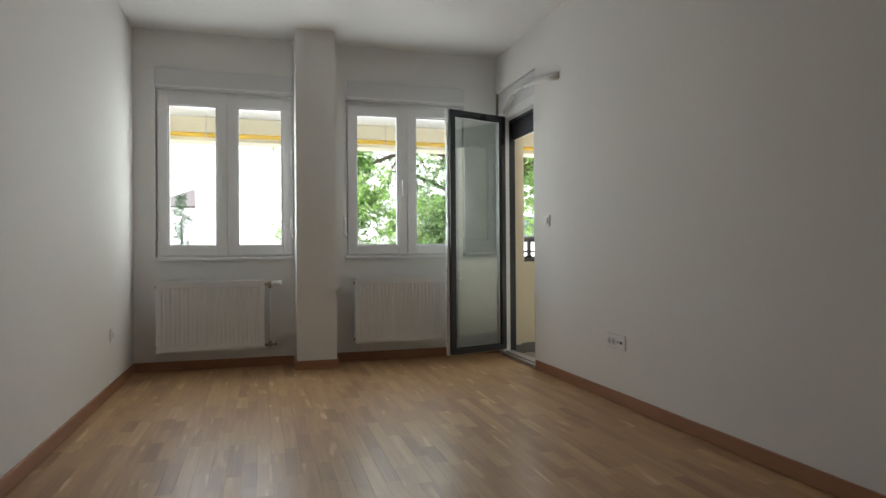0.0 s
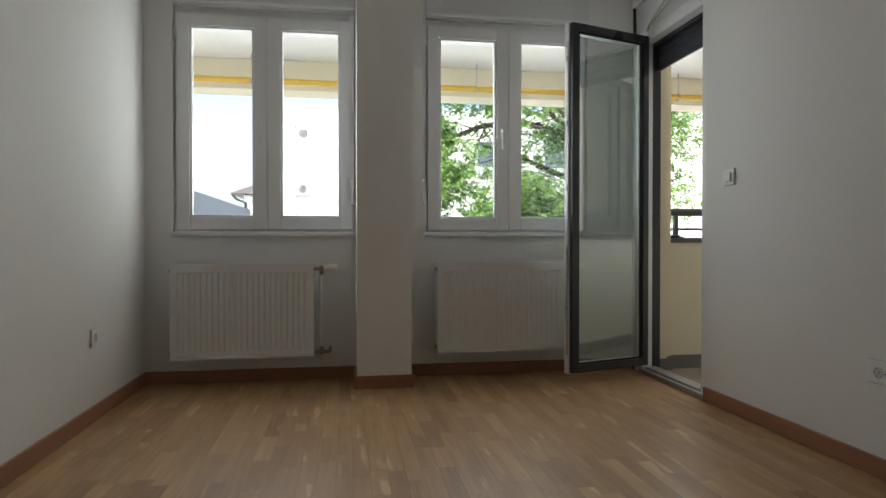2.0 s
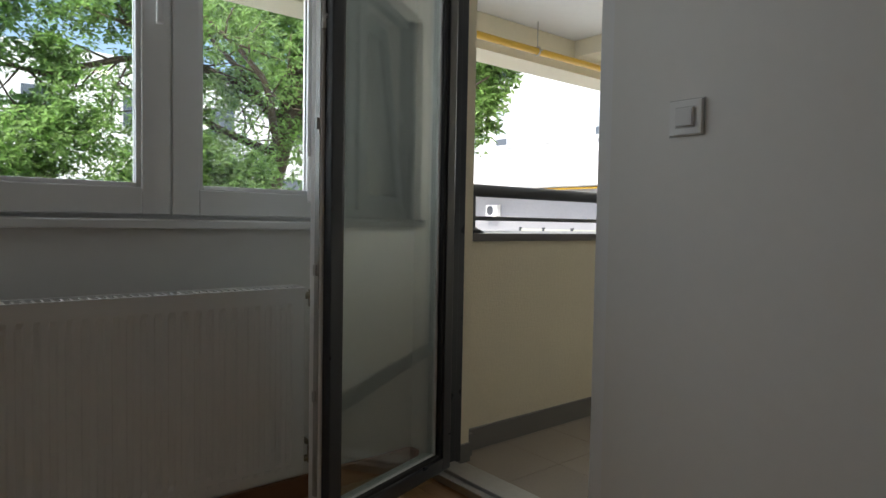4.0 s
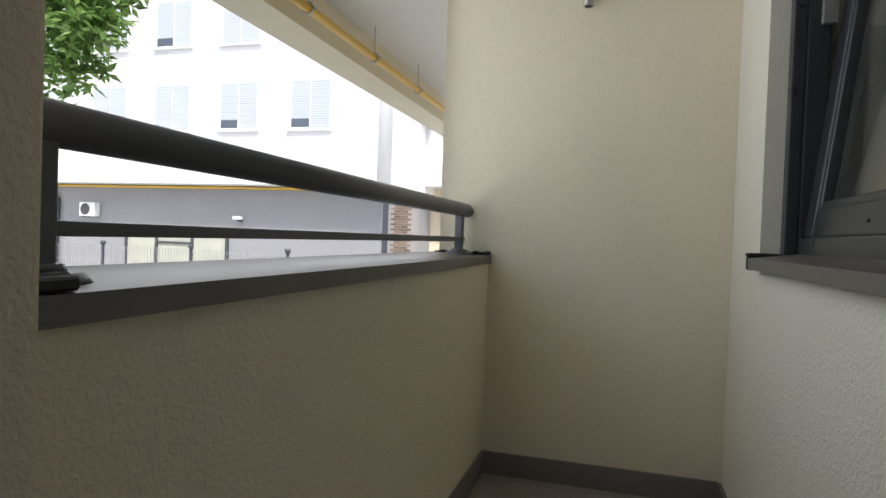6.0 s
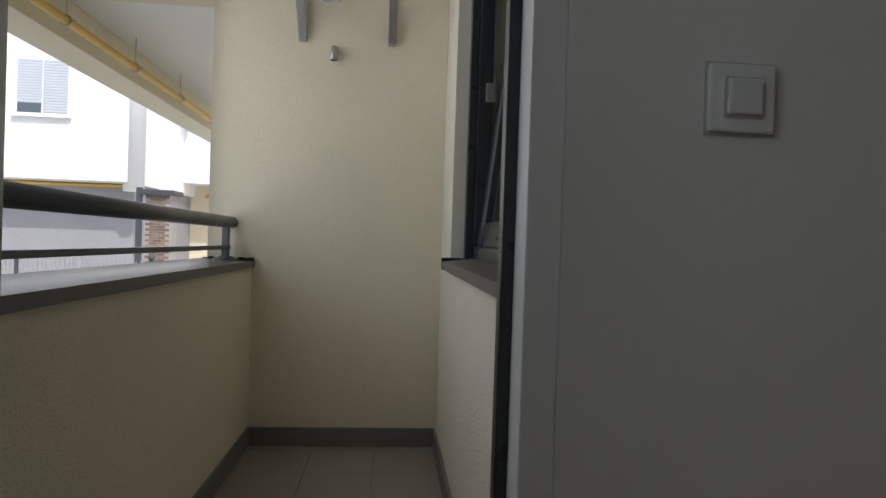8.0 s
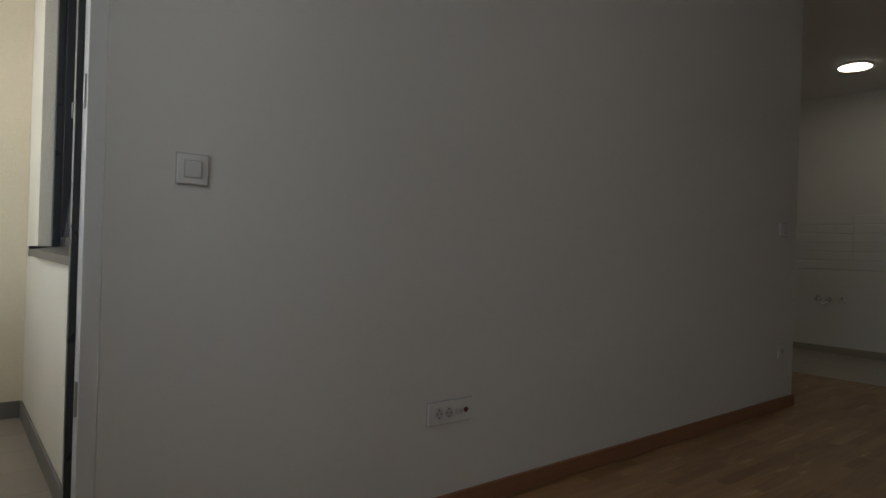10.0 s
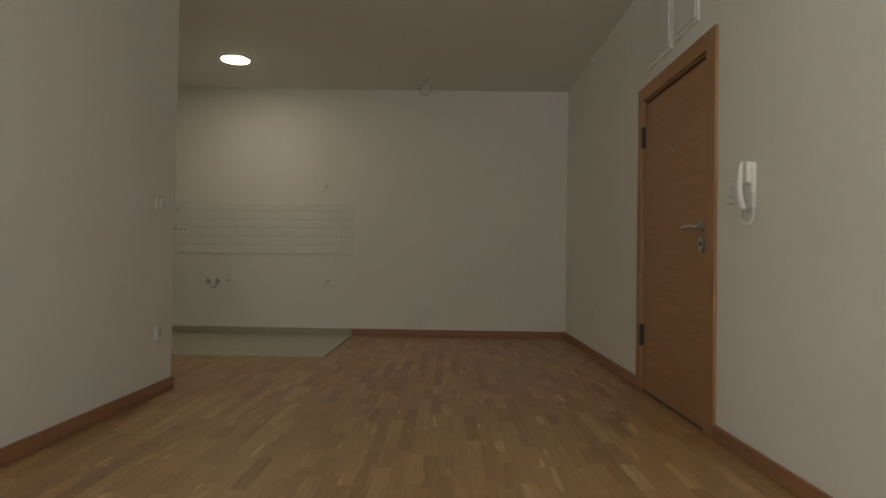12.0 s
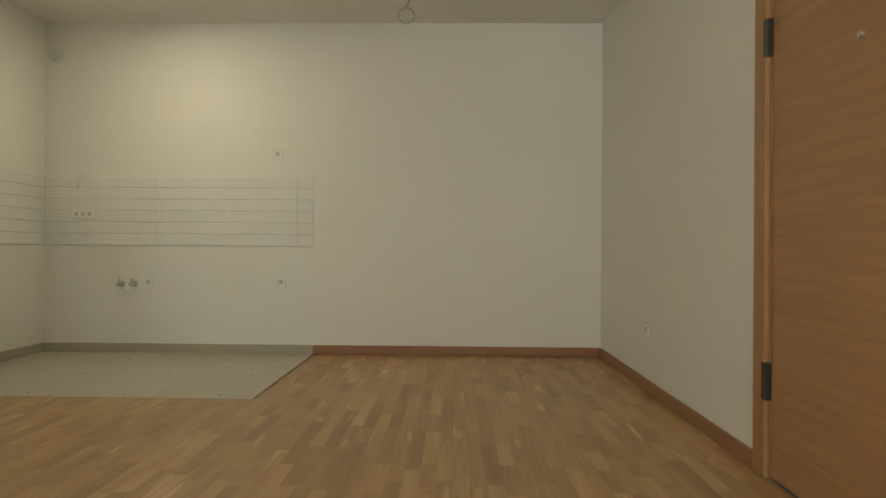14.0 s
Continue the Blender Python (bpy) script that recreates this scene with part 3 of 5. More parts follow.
# ---------------------------------------------------------------- radiators
def radiator(x0, x1, xp):
    z0, z1, y0, y1 = 0.176, 0.748, 5.30, 5.39
    e = thing("radiator", "white steel panel radiator hung under the window", "radiator", "radiators under the windows", (x0, y1, z0))
    # front panel with pressed vertical flutes
    pitch = 0.0334
    n = int((x1 - x0 - 0.06) / pitch)
    xs0 = (x0 + x1) / 2 - n * pitch / 2
    prof = [(x0, 0.006), (x0 + 0.004, 0.0), (xs0 - 0.004, 0.0)]
    for i in range(n):
        a = xs0 + i * pitch
        prof += [(a + 0.006, 0.0), (a + 0.011, 0.0045), (a + 0.022, 0.0045), (a + 0.027, 0.0)]
    prof += [(x1 - 0.004, 0.0), (x1, 0.006)]
    bm = bmesh.new()
    rows = []
    for z, amt in ((z0 + 0.004, 0), (z0 + 0.045, 0), (z0 + 0.06, 1), (z1 - 0.06, 1), (z1 - 0.045, 0), (z1 - 0.018, 0)):
        rows.append([bm.verts.new((px, y0 + py * (amt if 0 < i < len(prof) - 1 else 1), z)) for i, (px, py) in enumerate(prof)])
    for a, b in zip(rows, rows[1:]):
        for i in range(len(prof) - 1):
            bm.faces.new((a[i], a[i + 1], b[i + 1], b[i]))
    part("front_panel", bm, M_RAD, e)
    B("water_body", (x0 + 0.004, x1 - 0.004, y0 + 0.012, y1 - 0.02, z0 + 0.006, z1 - 0.02), M_RAD, e, 0.004)
    B("side_cover", (x0, x0 + 0.004, y0 + 0.006, y1, z0 + 0.02, z1), M_RAD, e)
    B("side_cover", (x1 - 0.004, x1, y0 + 0.006, y1, z0 + 0.02, z1), M_RAD, e)
    # top grille
    bm = bmesh.new()
    box(bm, x0, x1, y0, y0 + 0.010, z1 - 0.018, z1)
    box(bm, x0, x1, y1 - 0.010, y1, z1 - 0.018, z1)
    k = x0 + 0.01
    while k < x1 - 0.01:
        box(bm, k, k + 0.006, y0 + 0.010, y1 - 0.010, z1 - 0.014, z1 - 0.003)
        k += 0.02
    part("top_grille", bm, M_RAD, e)
    # row of weld dimples along the bottom edge
    bm = bmesh.new()
    for i in range(n):
        a = xs0 + i * pitch
        box(bm, a + 0.008, a + 0.026, y0 - 0.0025, y0 + 0.002, z0 + 0.026, z0 + 0.036)
    bevel(bm, 0.002, 1)
    part("weld_row", bm, M_RAD, e)
    for px in (x0 + 0.15, x1 - 0.15):
        B("wall_bracket", (px - 0.015, px + 0.015, y1 - 0.02, YF - 0.0005, 0.3, 0.62), M_RAD, e, 0.002)
    for z in (z0 + 0.04, z1 - 0.04):
        C("end_plug", (x0 - 0.012, (y0 + y1) / 2, z), (x0 + 0.002, (y0 + y1) / 2, z), 0.012, M_BRASS, e, seg=10)
    # valves and riser
    yv = (y0 + y1) / 2
    bm = bmesh.new()
    cyl(bm, (x1 - 0.002, yv, z1 - 0.03), (xp + 0.012, yv, z1 - 0.03), 0.011, seg=12)
    cyl(bm, (xp, yv, z1 - 0.065), (xp, yv, z1 - 0.012), 0.013, seg=12)
    part("valve", bm, M_BRASS, e, "tarnished brass valve")
    bm = bmesh.new()
    cyl(bm, (xp + 0.012, yv, z1 - 0.03), (xp + 0.03, yv, z1 - 0.028), 0.014, 0.020, seg=16)
    cyl(bm, (xp + 0.03, yv, z1 - 0.028), (xp + 0.098, yv, z1 - 0.022), 0.021, 0.018, seg=18)
    part("thermostat_head", bm, M_PLATE, e, "white thermostat head")
    C("riser_pipe", (xp, yv, z0 + 0.03), (xp, yv, z1 - 0.06), 0.0085, M_RAD, e, "white painted riser pipe", seg=12)
    bm = bmesh.new()
    cyl(bm, (x1 - 0.002, yv, z0 + 0.028), (xp + 0.05, yv, z0 + 0.028), 0.010, seg=12)
    cyl(bm, (xp, yv, z0 + 0.012), (xp, yv, z0 + 0.062), 0.013, seg=12)
    cyl(bm, (xp + 0.05, yv, z0 + 0.028), (xp + 0.05, YF - 0.001, z0 + 0.028), 0.009, seg=12)
    part("lower_valve", bm, M_BRASS, e, "tarnished brass lock valve")
    C("rosette", (xp + 0.05, YF - 0.008, z0 + 0.028), (xp + 0.05, YF - 0.0005, z0 + 0.028), 0.024, M_PLATE, e, seg=18)
    settle(e)


radiator(-0.485, 0.351, 0.395)
radiator(1.113, 1.955, 2.000)


# ---------------------------------------------------------------- balcony door
def balcony_door():
    # fixed frame in the wall
    e = tagged(new("door_1"), "balcony door frame, white inside and anthracite outside", "door frame", "", "structure")
    e.location = (XR, DOOR_Y0, 0)
    f0, f1 = XR + 0.004, XR + 0.072
    bm = bmesh.new()
    box(bm, f0, f1, DOOR_Y0, DOOR_Y0 + 0.045, 0.03, DOOR_Z1)
    box(bm, f0, f1, DOOR_Y1 - 0.035, DOOR_Y1, 0.03, DOOR_Z1)
    box(bm, f0, f1, DOOR_Y0 + 0.045, DOOR_Y1 - 0.035, DOOR_Z1 - 0.05, DOOR_Z1)
    bevel(bm, 0.003)
    part("inner_frame", bm, M_PVC, e)
    bm = bmesh.new()
    box(bm, f1, f1 + 0.028, DOOR_Y0, DOOR_Y0 + 0.062, 0.03, DOOR_Z1)
    box(bm, f1, f1 + 0.028, DOOR_Y1 - 0.035, DOOR_Y1, 0.03, DOOR_Z1)
    box(bm, f1, f1 + 0.028, DOOR_Y0 + 0.062, DOOR_Y1 - 0.035, DOOR_Z1 - 0.07, DOOR_Z1)
    bevel(bm, 0.003)
    part("outer_frame", bm, M_ANTH, e, "anthracite outer frame")
    bm = bmesh.new()
    box(bm, f1 + 0.0285, f1 + 0.062, DOOR_Y0, DOOR_Y0 + 0.03, 0.03, DOOR_Z1)
    box(bm, f1 + 0.0285, f1 + 0.062, DOOR_Y1 - 0.028, DOOR_Y1, 0.03, DOOR_Z1)
    bevel(bm, 0.003)
    part("shutter_guide", bm, M_ANTH, e, "anthracite shutter guide rails")
    bm = bmesh.new()
    box(bm, XR - 0.012, XR + 0.02, DOOR_Y0, DOOR_Y1 - 0.01, 0.001, 0.03)
    box(bm, XR + 0.02, XR + 0.10, DOOR_Y0, DOOR_Y1, -0.02, 0.042)
    box(bm, XR + 0.10, XRO - 0.02, DOOR_Y0, DOOR_Y1, -0.02, 0.012)
    bevel(bm, 0.004)
    part("threshold", bm, M_ZINC, e, "aluminium threshold strip")
    for z in (0.55, 1.35, 2.0):
        B("strike_plate", (f0 + 0.012, f0 + 0.026, DOOR_Y0 + 0.045, DOOR_Y0 + 0.050, z, z + 0.09), M_ZINC, e)
    B("threshold_catch", (XR + 0.03, XR + 0.075, DOOR_Y0 + 0.07, DOOR_Y0 + 0.10, 0.042, 0.052), M_ZINC, e, 0.002)
    for ya, yb in ((DOOR_Y0 - 0.004, DOOR_Y0 + 0.005), (DOOR_Y1 - 0.005, DOOR_Y1 + 0.004)):
        B("reveal", (f1 + 0.0625, XRO - 0.001, ya, yb, 0.012, DOOR_Z1 + 0.02), M_PLASTER, e, label="cream rendered reveal")
    B("reveal_skirting", (f1 + 0.0625, XRO, DOOR_Y1 - 0.014, DOOR_Y1 - 0.005, 0.013, 0.085), M_BSKIRT, e)
    for o in e.children:
        o.matrix_parent_inverse = Matrix.Translation(e.location).inverted()
    # shutter slats at the top of the opening
    s = thing("roller_shutter", "dark roller shutter, almost fully raised in the door", "roller shutter", "", (f1 + 0.06, DOOR_Y0, 2.1))
    for k in range(6):
        z = 2.03 + 0.045 * k
        bm = bmesh.new()
        box(bm, f1 + 0.036, f1 + 0.052, DOOR_Y0 + 0.03, DOOR_Y1 - 0.03, z, z + 0.0435)
        bevel(bm, 0.005)
        part("slat", bm, M_ANTH, s)
    settle(s)
    # the leaf, swung into the room
    hinge = Vector((2.512, 5.30, 0))
    leaf = thing("balcony_door_leaf", "glazed balcony door leaf, anthracite outside, standing open", "door", "", hinge)
    d = Vector((1.903, 5.112, 0)) - hinge
    ang = math.atan2(d.y, d.x)
    w, z0, z1 = d.length, 0.062, 2.238
    # local frame: x from the hinge, y towards the inside of the room when closed
    s0 = 0.066
    def ring(y0, y1, a, z_a, z_b, width):
        bm = bmesh.new()
        box(bm, a, a + width, y0, y1, z_a, z_b)
        box(bm, w - a - width, w - a, y0, y1, z_a, z_b)
        box(bm, a + width, w - a - width, y0, y1, z_a, z_a + width)
        box(bm, a + width, w - a - width, y0, y1, z_b - width, z_b)
        bevel(bm, 0.004)
        return bm
    mats = []
    mats.append(part("outer_rail", ring(0.0, 0.03, 0.008, z0 + 0.008, z1 - 0.008, s0 - 0.018), M_ANTH, leaf, "anthracite rails of the leaf"))
    mats.append(part("inner_rail", ring(-0.042, 0.0, 0.0, z0, z1, s0), M_PVC, leaf, "white inner rails of the leaf"))
    mats.append(part("glazing_bead", ring(0.004, 0.022, s0 - 0.010, z0 + s0 - 0.010, z1 - s0 + 0.010, 0.012), M_GASKET, leaf))
    bm = bmesh.new()
    box(bm, s0 - 0.01, w - s0 + 0.01, -0.014, -0.006, z0 + s0 - 0.01, z1 - s0 + 0.01)
    p = part("pane", bm, M_GLASS2, leaf)
    p.visible_shadow = False
    bm = bmesh.new()
    box(bm, w - 0.001, w + 0.003, -0.022, -0.006, z0 + 0.12, z1 - 0.12)
    for z in (0.45, 0.8, 1.2, 1.6, 2.0):
        box(bm, w + 0.002, w + 0.010, -0.020, -0.010, z, z + 0.03)
    part("lock_strip", bm, M_ZINC, leaf, "galvanised locking strip with pins")
    bm = bmesh.new()
    box(bm, w - 0.062, w - 0.034, -0.055, -0.042, 1.02, 1.17)
    bevel(bm, 0.005)
    cyl(bm, (w - 0.048, -0.05, 1.12), (w - 0.048, -0.085, 1.12), 0.009, seg=12)
    part("handle_rose", bm, M_PVC, leaf, "white handle plate")
    bm = bmesh.new()
    box(bm, w - 0.058, w - 0.038, -0.096, -0.080, 1.00, 1.135)
    bevel(bm, 0.006)
    part("handle", bm, M_PVC, leaf, "white door handle")
    bm = bmesh.new()
    tube(bm, [(w + 0.002, 0.016, 1.50), (w + 0.020, 0.022, 1.49), (w + 0.018, 0.022, 1.46)], 0.006)
    part("catch", bm, M_ZINC, leaf)
    for z in (0.2, 1.2, 2.1):
        C("hinge", (-0.012, -0.03, z), (-0.012, -0.03, z + 0.09), 0.009, M_PVC, leaf, seg=12)
    leaf.rotation_euler = (0, 0, ang)
    # box of the shutter over the door, inside
    c = thing("roller_shutter_box", "white roller shutter box above the balcony door", "shutter box", "shutter boxes", (XR, DOOR_Y0, DOOR_Z1))
    B("cover", (XR + 0.022, XRO - 0.022, DOOR_Y0 + 0.003, YF - 0.002, DOOR_Z1 + 0.002, DBOX - 0.002), M_BOX, c, 0.004)
    B("lower_rail", (XR + 0.010, XR + 0.022, DOOR_Y0 + 0.004, YF - 0.004, DOOR_Z1 + 0.004, DOOR_Z1 + 0.03), M_PVC, c, 0.003)
    settle(c)


balcony_door()


# ---------------------------------------------------------------- entrance door
def entrance_door():
    e = tagged(new("door_2"), "closed oak veneer entrance door in an oak frame", "door", "", "structure")
    e.location = (XL, EDY0, 0)
    bm = bmesh.new()
    o = 0.088
    box(bm, XL - 0.004, XL + 0.016, EDY0 - o, EDY0 + 0.004, 0.002, EDZ + 0.092)
    box(bm, XL - 0.004, XL + 0.016, EDY1 - 0.004, EDY1 + 0.115, 0.002, EDZ + 0.092)
    box(bm, XL - 0.004, XL + 0.016, EDY0 + 0.004, EDY1 - 0.004, EDZ - 0.004, EDZ + 0.092)
    bevel(bm, 0.004)
    part("casing", bm, M_DOORF, e)
    bm = bmesh.new()
    box(bm, XL - 0.248, XL - 0.004, EDY0, EDY0 + 0.012, 0.002, EDZ)
    box(bm, XL - 0.248, XL - 0.004, EDY1 - 0.012, EDY1, 0.002, EDZ)
    box(bm, XL - 0.248, XL - 0.004, EDY0 + 0.012, EDY1 - 0.012, EDZ - 0.012, EDZ)
    part("lining", bm, M_DOORF, e)
    bm = bmesh.new()
    box(bm, XL - 0.034, XL - 0.020, EDY0 + 0.012, EDY0 + 0.022, 0.004, EDZ - 0.012)
    box(bm, XL - 0.034, XL - 0.020, EDY1 - 0.036, EDY1 - 0.012, 0.004, EDZ - 0.012)
    box(bm, XL - 0.034, XL - 0.020, EDY0 + 0.022, EDY1 - 0.036, EDZ - 0.036, EDZ - 0.012)
    part("seal", bm, M_GASKET, e, "dark rubber door seal")
    leaf = B("leaf", (XL - 0.055, XL - 0.006, EDY0 + 0.020, EDY1 - 0.034, 0.010, EDZ - 0.034), M_DOOR, e, 0.003)
    for z in (0.313, 1.682):
        bm = bmesh.new()
        box(bm, XL - 0.007, XL + 0.020, EDY0 - 0.012, EDY0 + 0.022, z, z + 0.15)
        bevel(bm, 0.004)
        part("hinge", bm, M_DARKMETAL, e, "dark steel hinge")
    # lever handle and rose
    hy, hz = 1.105, 1.085
    bm = bmesh.new()
    cyl(bm, (XL - 0.008, hy, hz), (XL + 0.008, hy, hz), 0.027, 0.024, seg=24)
    part("handle_rose", bm, M_STEEL, e, "brushed steel rose")
    bm = bmesh.new()
    tube(bm, [(XL + 0.006, hy, hz), (XL + 0.045, hy, hz), (XL + 0.055, hy - 0.012, hz), (XL + 0.056, hy - 0.06, hz), (XL + 0.054, hy - 0.135, hz - 0.004)], 0.0095, 12)
    part("handle", bm, M_STEEL, e, "brushed steel lever handle")
    bm = bmesh.new()
    vs = [(0.032 * math.cos(a), 0.044 * math.sin(a)) for a in [2 * math.pi * i / 28 for i in range(28)]]
    lo = [bm.verts.new((XL - 0.008, 1.12 + u, 0.988 + v)) for u, v in vs]
    hi = [bm.verts.new((XL + 0.010, 1.12 + u * 0.86, 0.988 + v * 0.88)) for u, v in vs]
    for i in range(28):
        bm.faces.new((lo[i], lo[(i + 1) % 28], hi[(i + 1) % 28], hi[i]))
    bm.faces.new(hi)
    lock = part("lock_escutcheon", bm, M_STEEL, e, "oval steel lock escutcheon")
    bm = bmesh.new()
    cyl(bm, (XL + 0.009, 1.12, 0.993), (XL + 0.014, 1.12, 0.993), 0.011, seg=16)
    part("lock_cylinder", bm, M_DARKMETAL, e)
    bm = bmesh.new()
    cyl(bm, (XL - 0.008, 0.663, 1.579), (XL + 0.006, 0.663, 1.579), 0.014, 0.011, seg=18)
    part("peephole", bm, M_STEEL, e, "steel peephole")
    # unseen box added behind the door to keep sunlight out of its gaps
    B("stair_side", (XL - 0.40, XL - 0.26, EDY0 - 0.3, EDY1 + 0.3, 0, 2.4), M_WALL, e)
    for o in e.children:
        o.matrix_parent_inverse = Matrix.Translation(e.location).inverted()


M_DARKMETAL = material("dark_steel", (0.06, 0.055, 0.05), 0.4, metal=0.6, var=0.1, scale=20)
entrance_door()

# cabinet doors of the fuse board over the entrance
for y0, y1, z0, z1, lab in ((0.21, 0.66, 2.20, 2.66, "larger white fuse board cover above the entrance"), (0.72, 1.06, 2.22, 2.56, "smaller white meter cover above the entrance")):
    e = thing("fuse_board", lab, "fuse board", "covers above the entrance", (XL, y0, z0))
    B("cover_frame", (XL, XL + 0.012, y0, y1, z0, z1), M_PLATE, e, 0.003)
    B("cover_door", (XL + 0.012, XL + 0.022, y0 + 0.025, y1 - 0.025, z0 + 0.025, z1 - 0.025), M_PLATE2, e, 0.004)
    settle(e)


# ---------------------------------------------------------------- switches and sockets
def on_wall(wall):
    """Frame of a fitting: u along the wall, v up, w out of the wall."""
    return {"east": (Vector((0, 1, 0)), Vector((-1, 0, 0))), "west": (Vector((0, 1, 0)), Vector((1, 0, 0))),
            "south": (Vector((1, 0, 0)), Vector((0, 1, 0)))}[wall]


def wbox(bm, wall, c, u0, u1, v0, v1, w0, w1):
    u, w = on_wall(wall)
    p = Vector(c) + u * u0 + w * w0 + Vector((0, 0, v0))
    q = Vector(c) + u * u1 + w * w1 + Vector((0, 0, v1))
    box(bm, min(p.x, q.x), max(p.x, q.x), min(p.y, q.y), max(p.y, q.y), p.z, q.z)


def plate(e, wall, c, w, h):
    bm = bmesh.new()
    wbox(bm, wall, c, -w / 2, w / 2, -h / 2, h / 2, -0.002, 0.010)
    bevel(bm, 0.0035)
    p = part("plate", bm, M_PLATE, e)
    # thin grey rim added behind the plate, painting the shaded gap round its edge
    bm = bmesh.new()
    wbox(bm, wall, c, -w / 2 - 0.003, w / 2 + 0.003, -h / 2 - 0.003, h / 2 + 0.003, -0.001, 0.0025)
    part("mounting_frame", bm, M_EDGE, e)
    return p


def socket_round(e, wall, c, du, r=0.021):
    u, w = on_wall(wall)
    p = Vector(c) + u * du
    bm = bmesh.new()
    cyl(bm, p + w * 0.010, p + w * 0.013, r + 0.003, r + 0.001, seg=24)
    k = part("socket_ring", bm, M_PLATE2, e)
    # no real recess: a flat grey disc paints the shade of the well
    bm = bmesh.new()
    cyl(bm, p + w * 0.0131, p + w * 0.0136, r - 0.003, seg=24)
    part("socket_well", bm, M_WELL, e)
    # raised dark dots paint the shade of the pin holes, dark blocks the clips
    bm = bmesh.new()
    for s in (-1, 1):
        a = p + u * (0.0095 * s)
        cyl(bm, a + w * 0.0137, a + w * 0.0146, 0.0028, seg=10)
    for s in (-1, 1):
        a = p + Vector((0, 0, (r - 0.006) * s))
        q0 = a - u * 0.002 - Vector((0, 0, 0.003)) + w * 0.0137
        q1 = a + u * 0.002 + Vector((0, 0, 0.003)) + w * 0.0147
        box(bm, min(q0.x, q1.x), max(q0.x, q1.x), min(q0.y, q1.y), max(q0.y, q1.y), q0.z, q1.z)
    part("pins", bm, M_DARK, e)


# grey for the painted shade of socket wells, also for small plastic parts and cables
M_WELL = material("recess_and_plastic_grey", (0.58, 0.58, 0.57), 0.5)


def switch(wall, c, w=0.085, h=0.085, rockers=((0.0, 0.044),)):
    e = thing("light_switch", "white plastic light switch on the wall", "light switch", "light switches", c)
    plate(e, wall, c, w, h)
    for du, rw in rockers:
        bm = bmesh.new()
        wbox(bm, wall, c, du - rw / 2 - 0.003, du + rw / 2 + 0.003, -0.026, 0.026, 0.010, 0.0112)
        part("switch_bezel", bm, M_WELL, e)
        bm = bmesh.new()
        wbox(bm, wall, c, du - rw / 2, du + rw / 2, -0.022, 0.023, 0.0112, 0.0175)
        bevel(bm, 0.003)
        part("rocker", bm, M_PLATE2, e)
    settle(e)


def socket(wall, c, rounds=(0.0,), jacks=(), w=0.085, h=0.085, label="white plastic wall socket"):
    e = thing("wall_socket", label, "socket", "wall sockets", c)
    plate(e, wall, c, w, h)
    for du in rounds:
        socket_round(e, wall, c, du)
    for du, rad, mat in jacks:
        u, wv = on_wall(wall)
        p = Vector(c) + u * du
        bm = bmesh.new()
        cyl(bm, p + wv * 0.010, p + wv * 0.014, rad, seg=14)
        part("jack", bm, mat, e)
    settle(e)


switch("east", (XR, 4.40, 1.218))
socket("east", (XR, 3.42, 0.394), rounds=(0.060, 0.012), jacks=((-0.030, 0.008, M_WELL), (-0.050, 0.008, M_WELL), (-0.075, 0.010, M_RED)),
       w=0.215, h=0.085, label="wide white plate with two sockets and data jacks")
switch("east", (XR, 0.505, 1.215), w=0.150, rockers=((0.0, 0.046),))
socket("east", (XR, 0.505, 0.394), w=0.095, h=0.090)
socket("west", (XL, 4.725, 0.410))
socket("west", (XL, -1.42, 0.398), label="white wall socket beyond the entrance door")
switch("west", (XL, 1.475, 1.228), w=0.105, h=0.10, rockers=((0.0, 0.05),))
socket("south", (2.092, YK, 1.715), w=0.082, h=0.082, label="white wall socket above the tiled splashback")
socket("south", (3.205, YK, 0.608), w=0.075, h=0.085, label="white wall socket beside the water valves")
e = thing("waste_outlet", "grey drain stub with a white cap low on the kitchen wall", "drain outlet", "", (2.053, YK, 0.60))
B("plate", (2.018, 2.088, YK, YK + 0.008, 0.565, 0.628), M_PLATE, e, 0.003)
# added grey rim that draws the plate's shaded outline
B("mounting_frame", (2.014, 2.092, YK - 0.001, YK + 0.003, 0.561, 0.632), M_EDGE, e)
C("stub", (2.053, YK, 0.618), (2.053, YK + 0.03, 0.618), 0.017, M_ZINC, e)
settle(e)


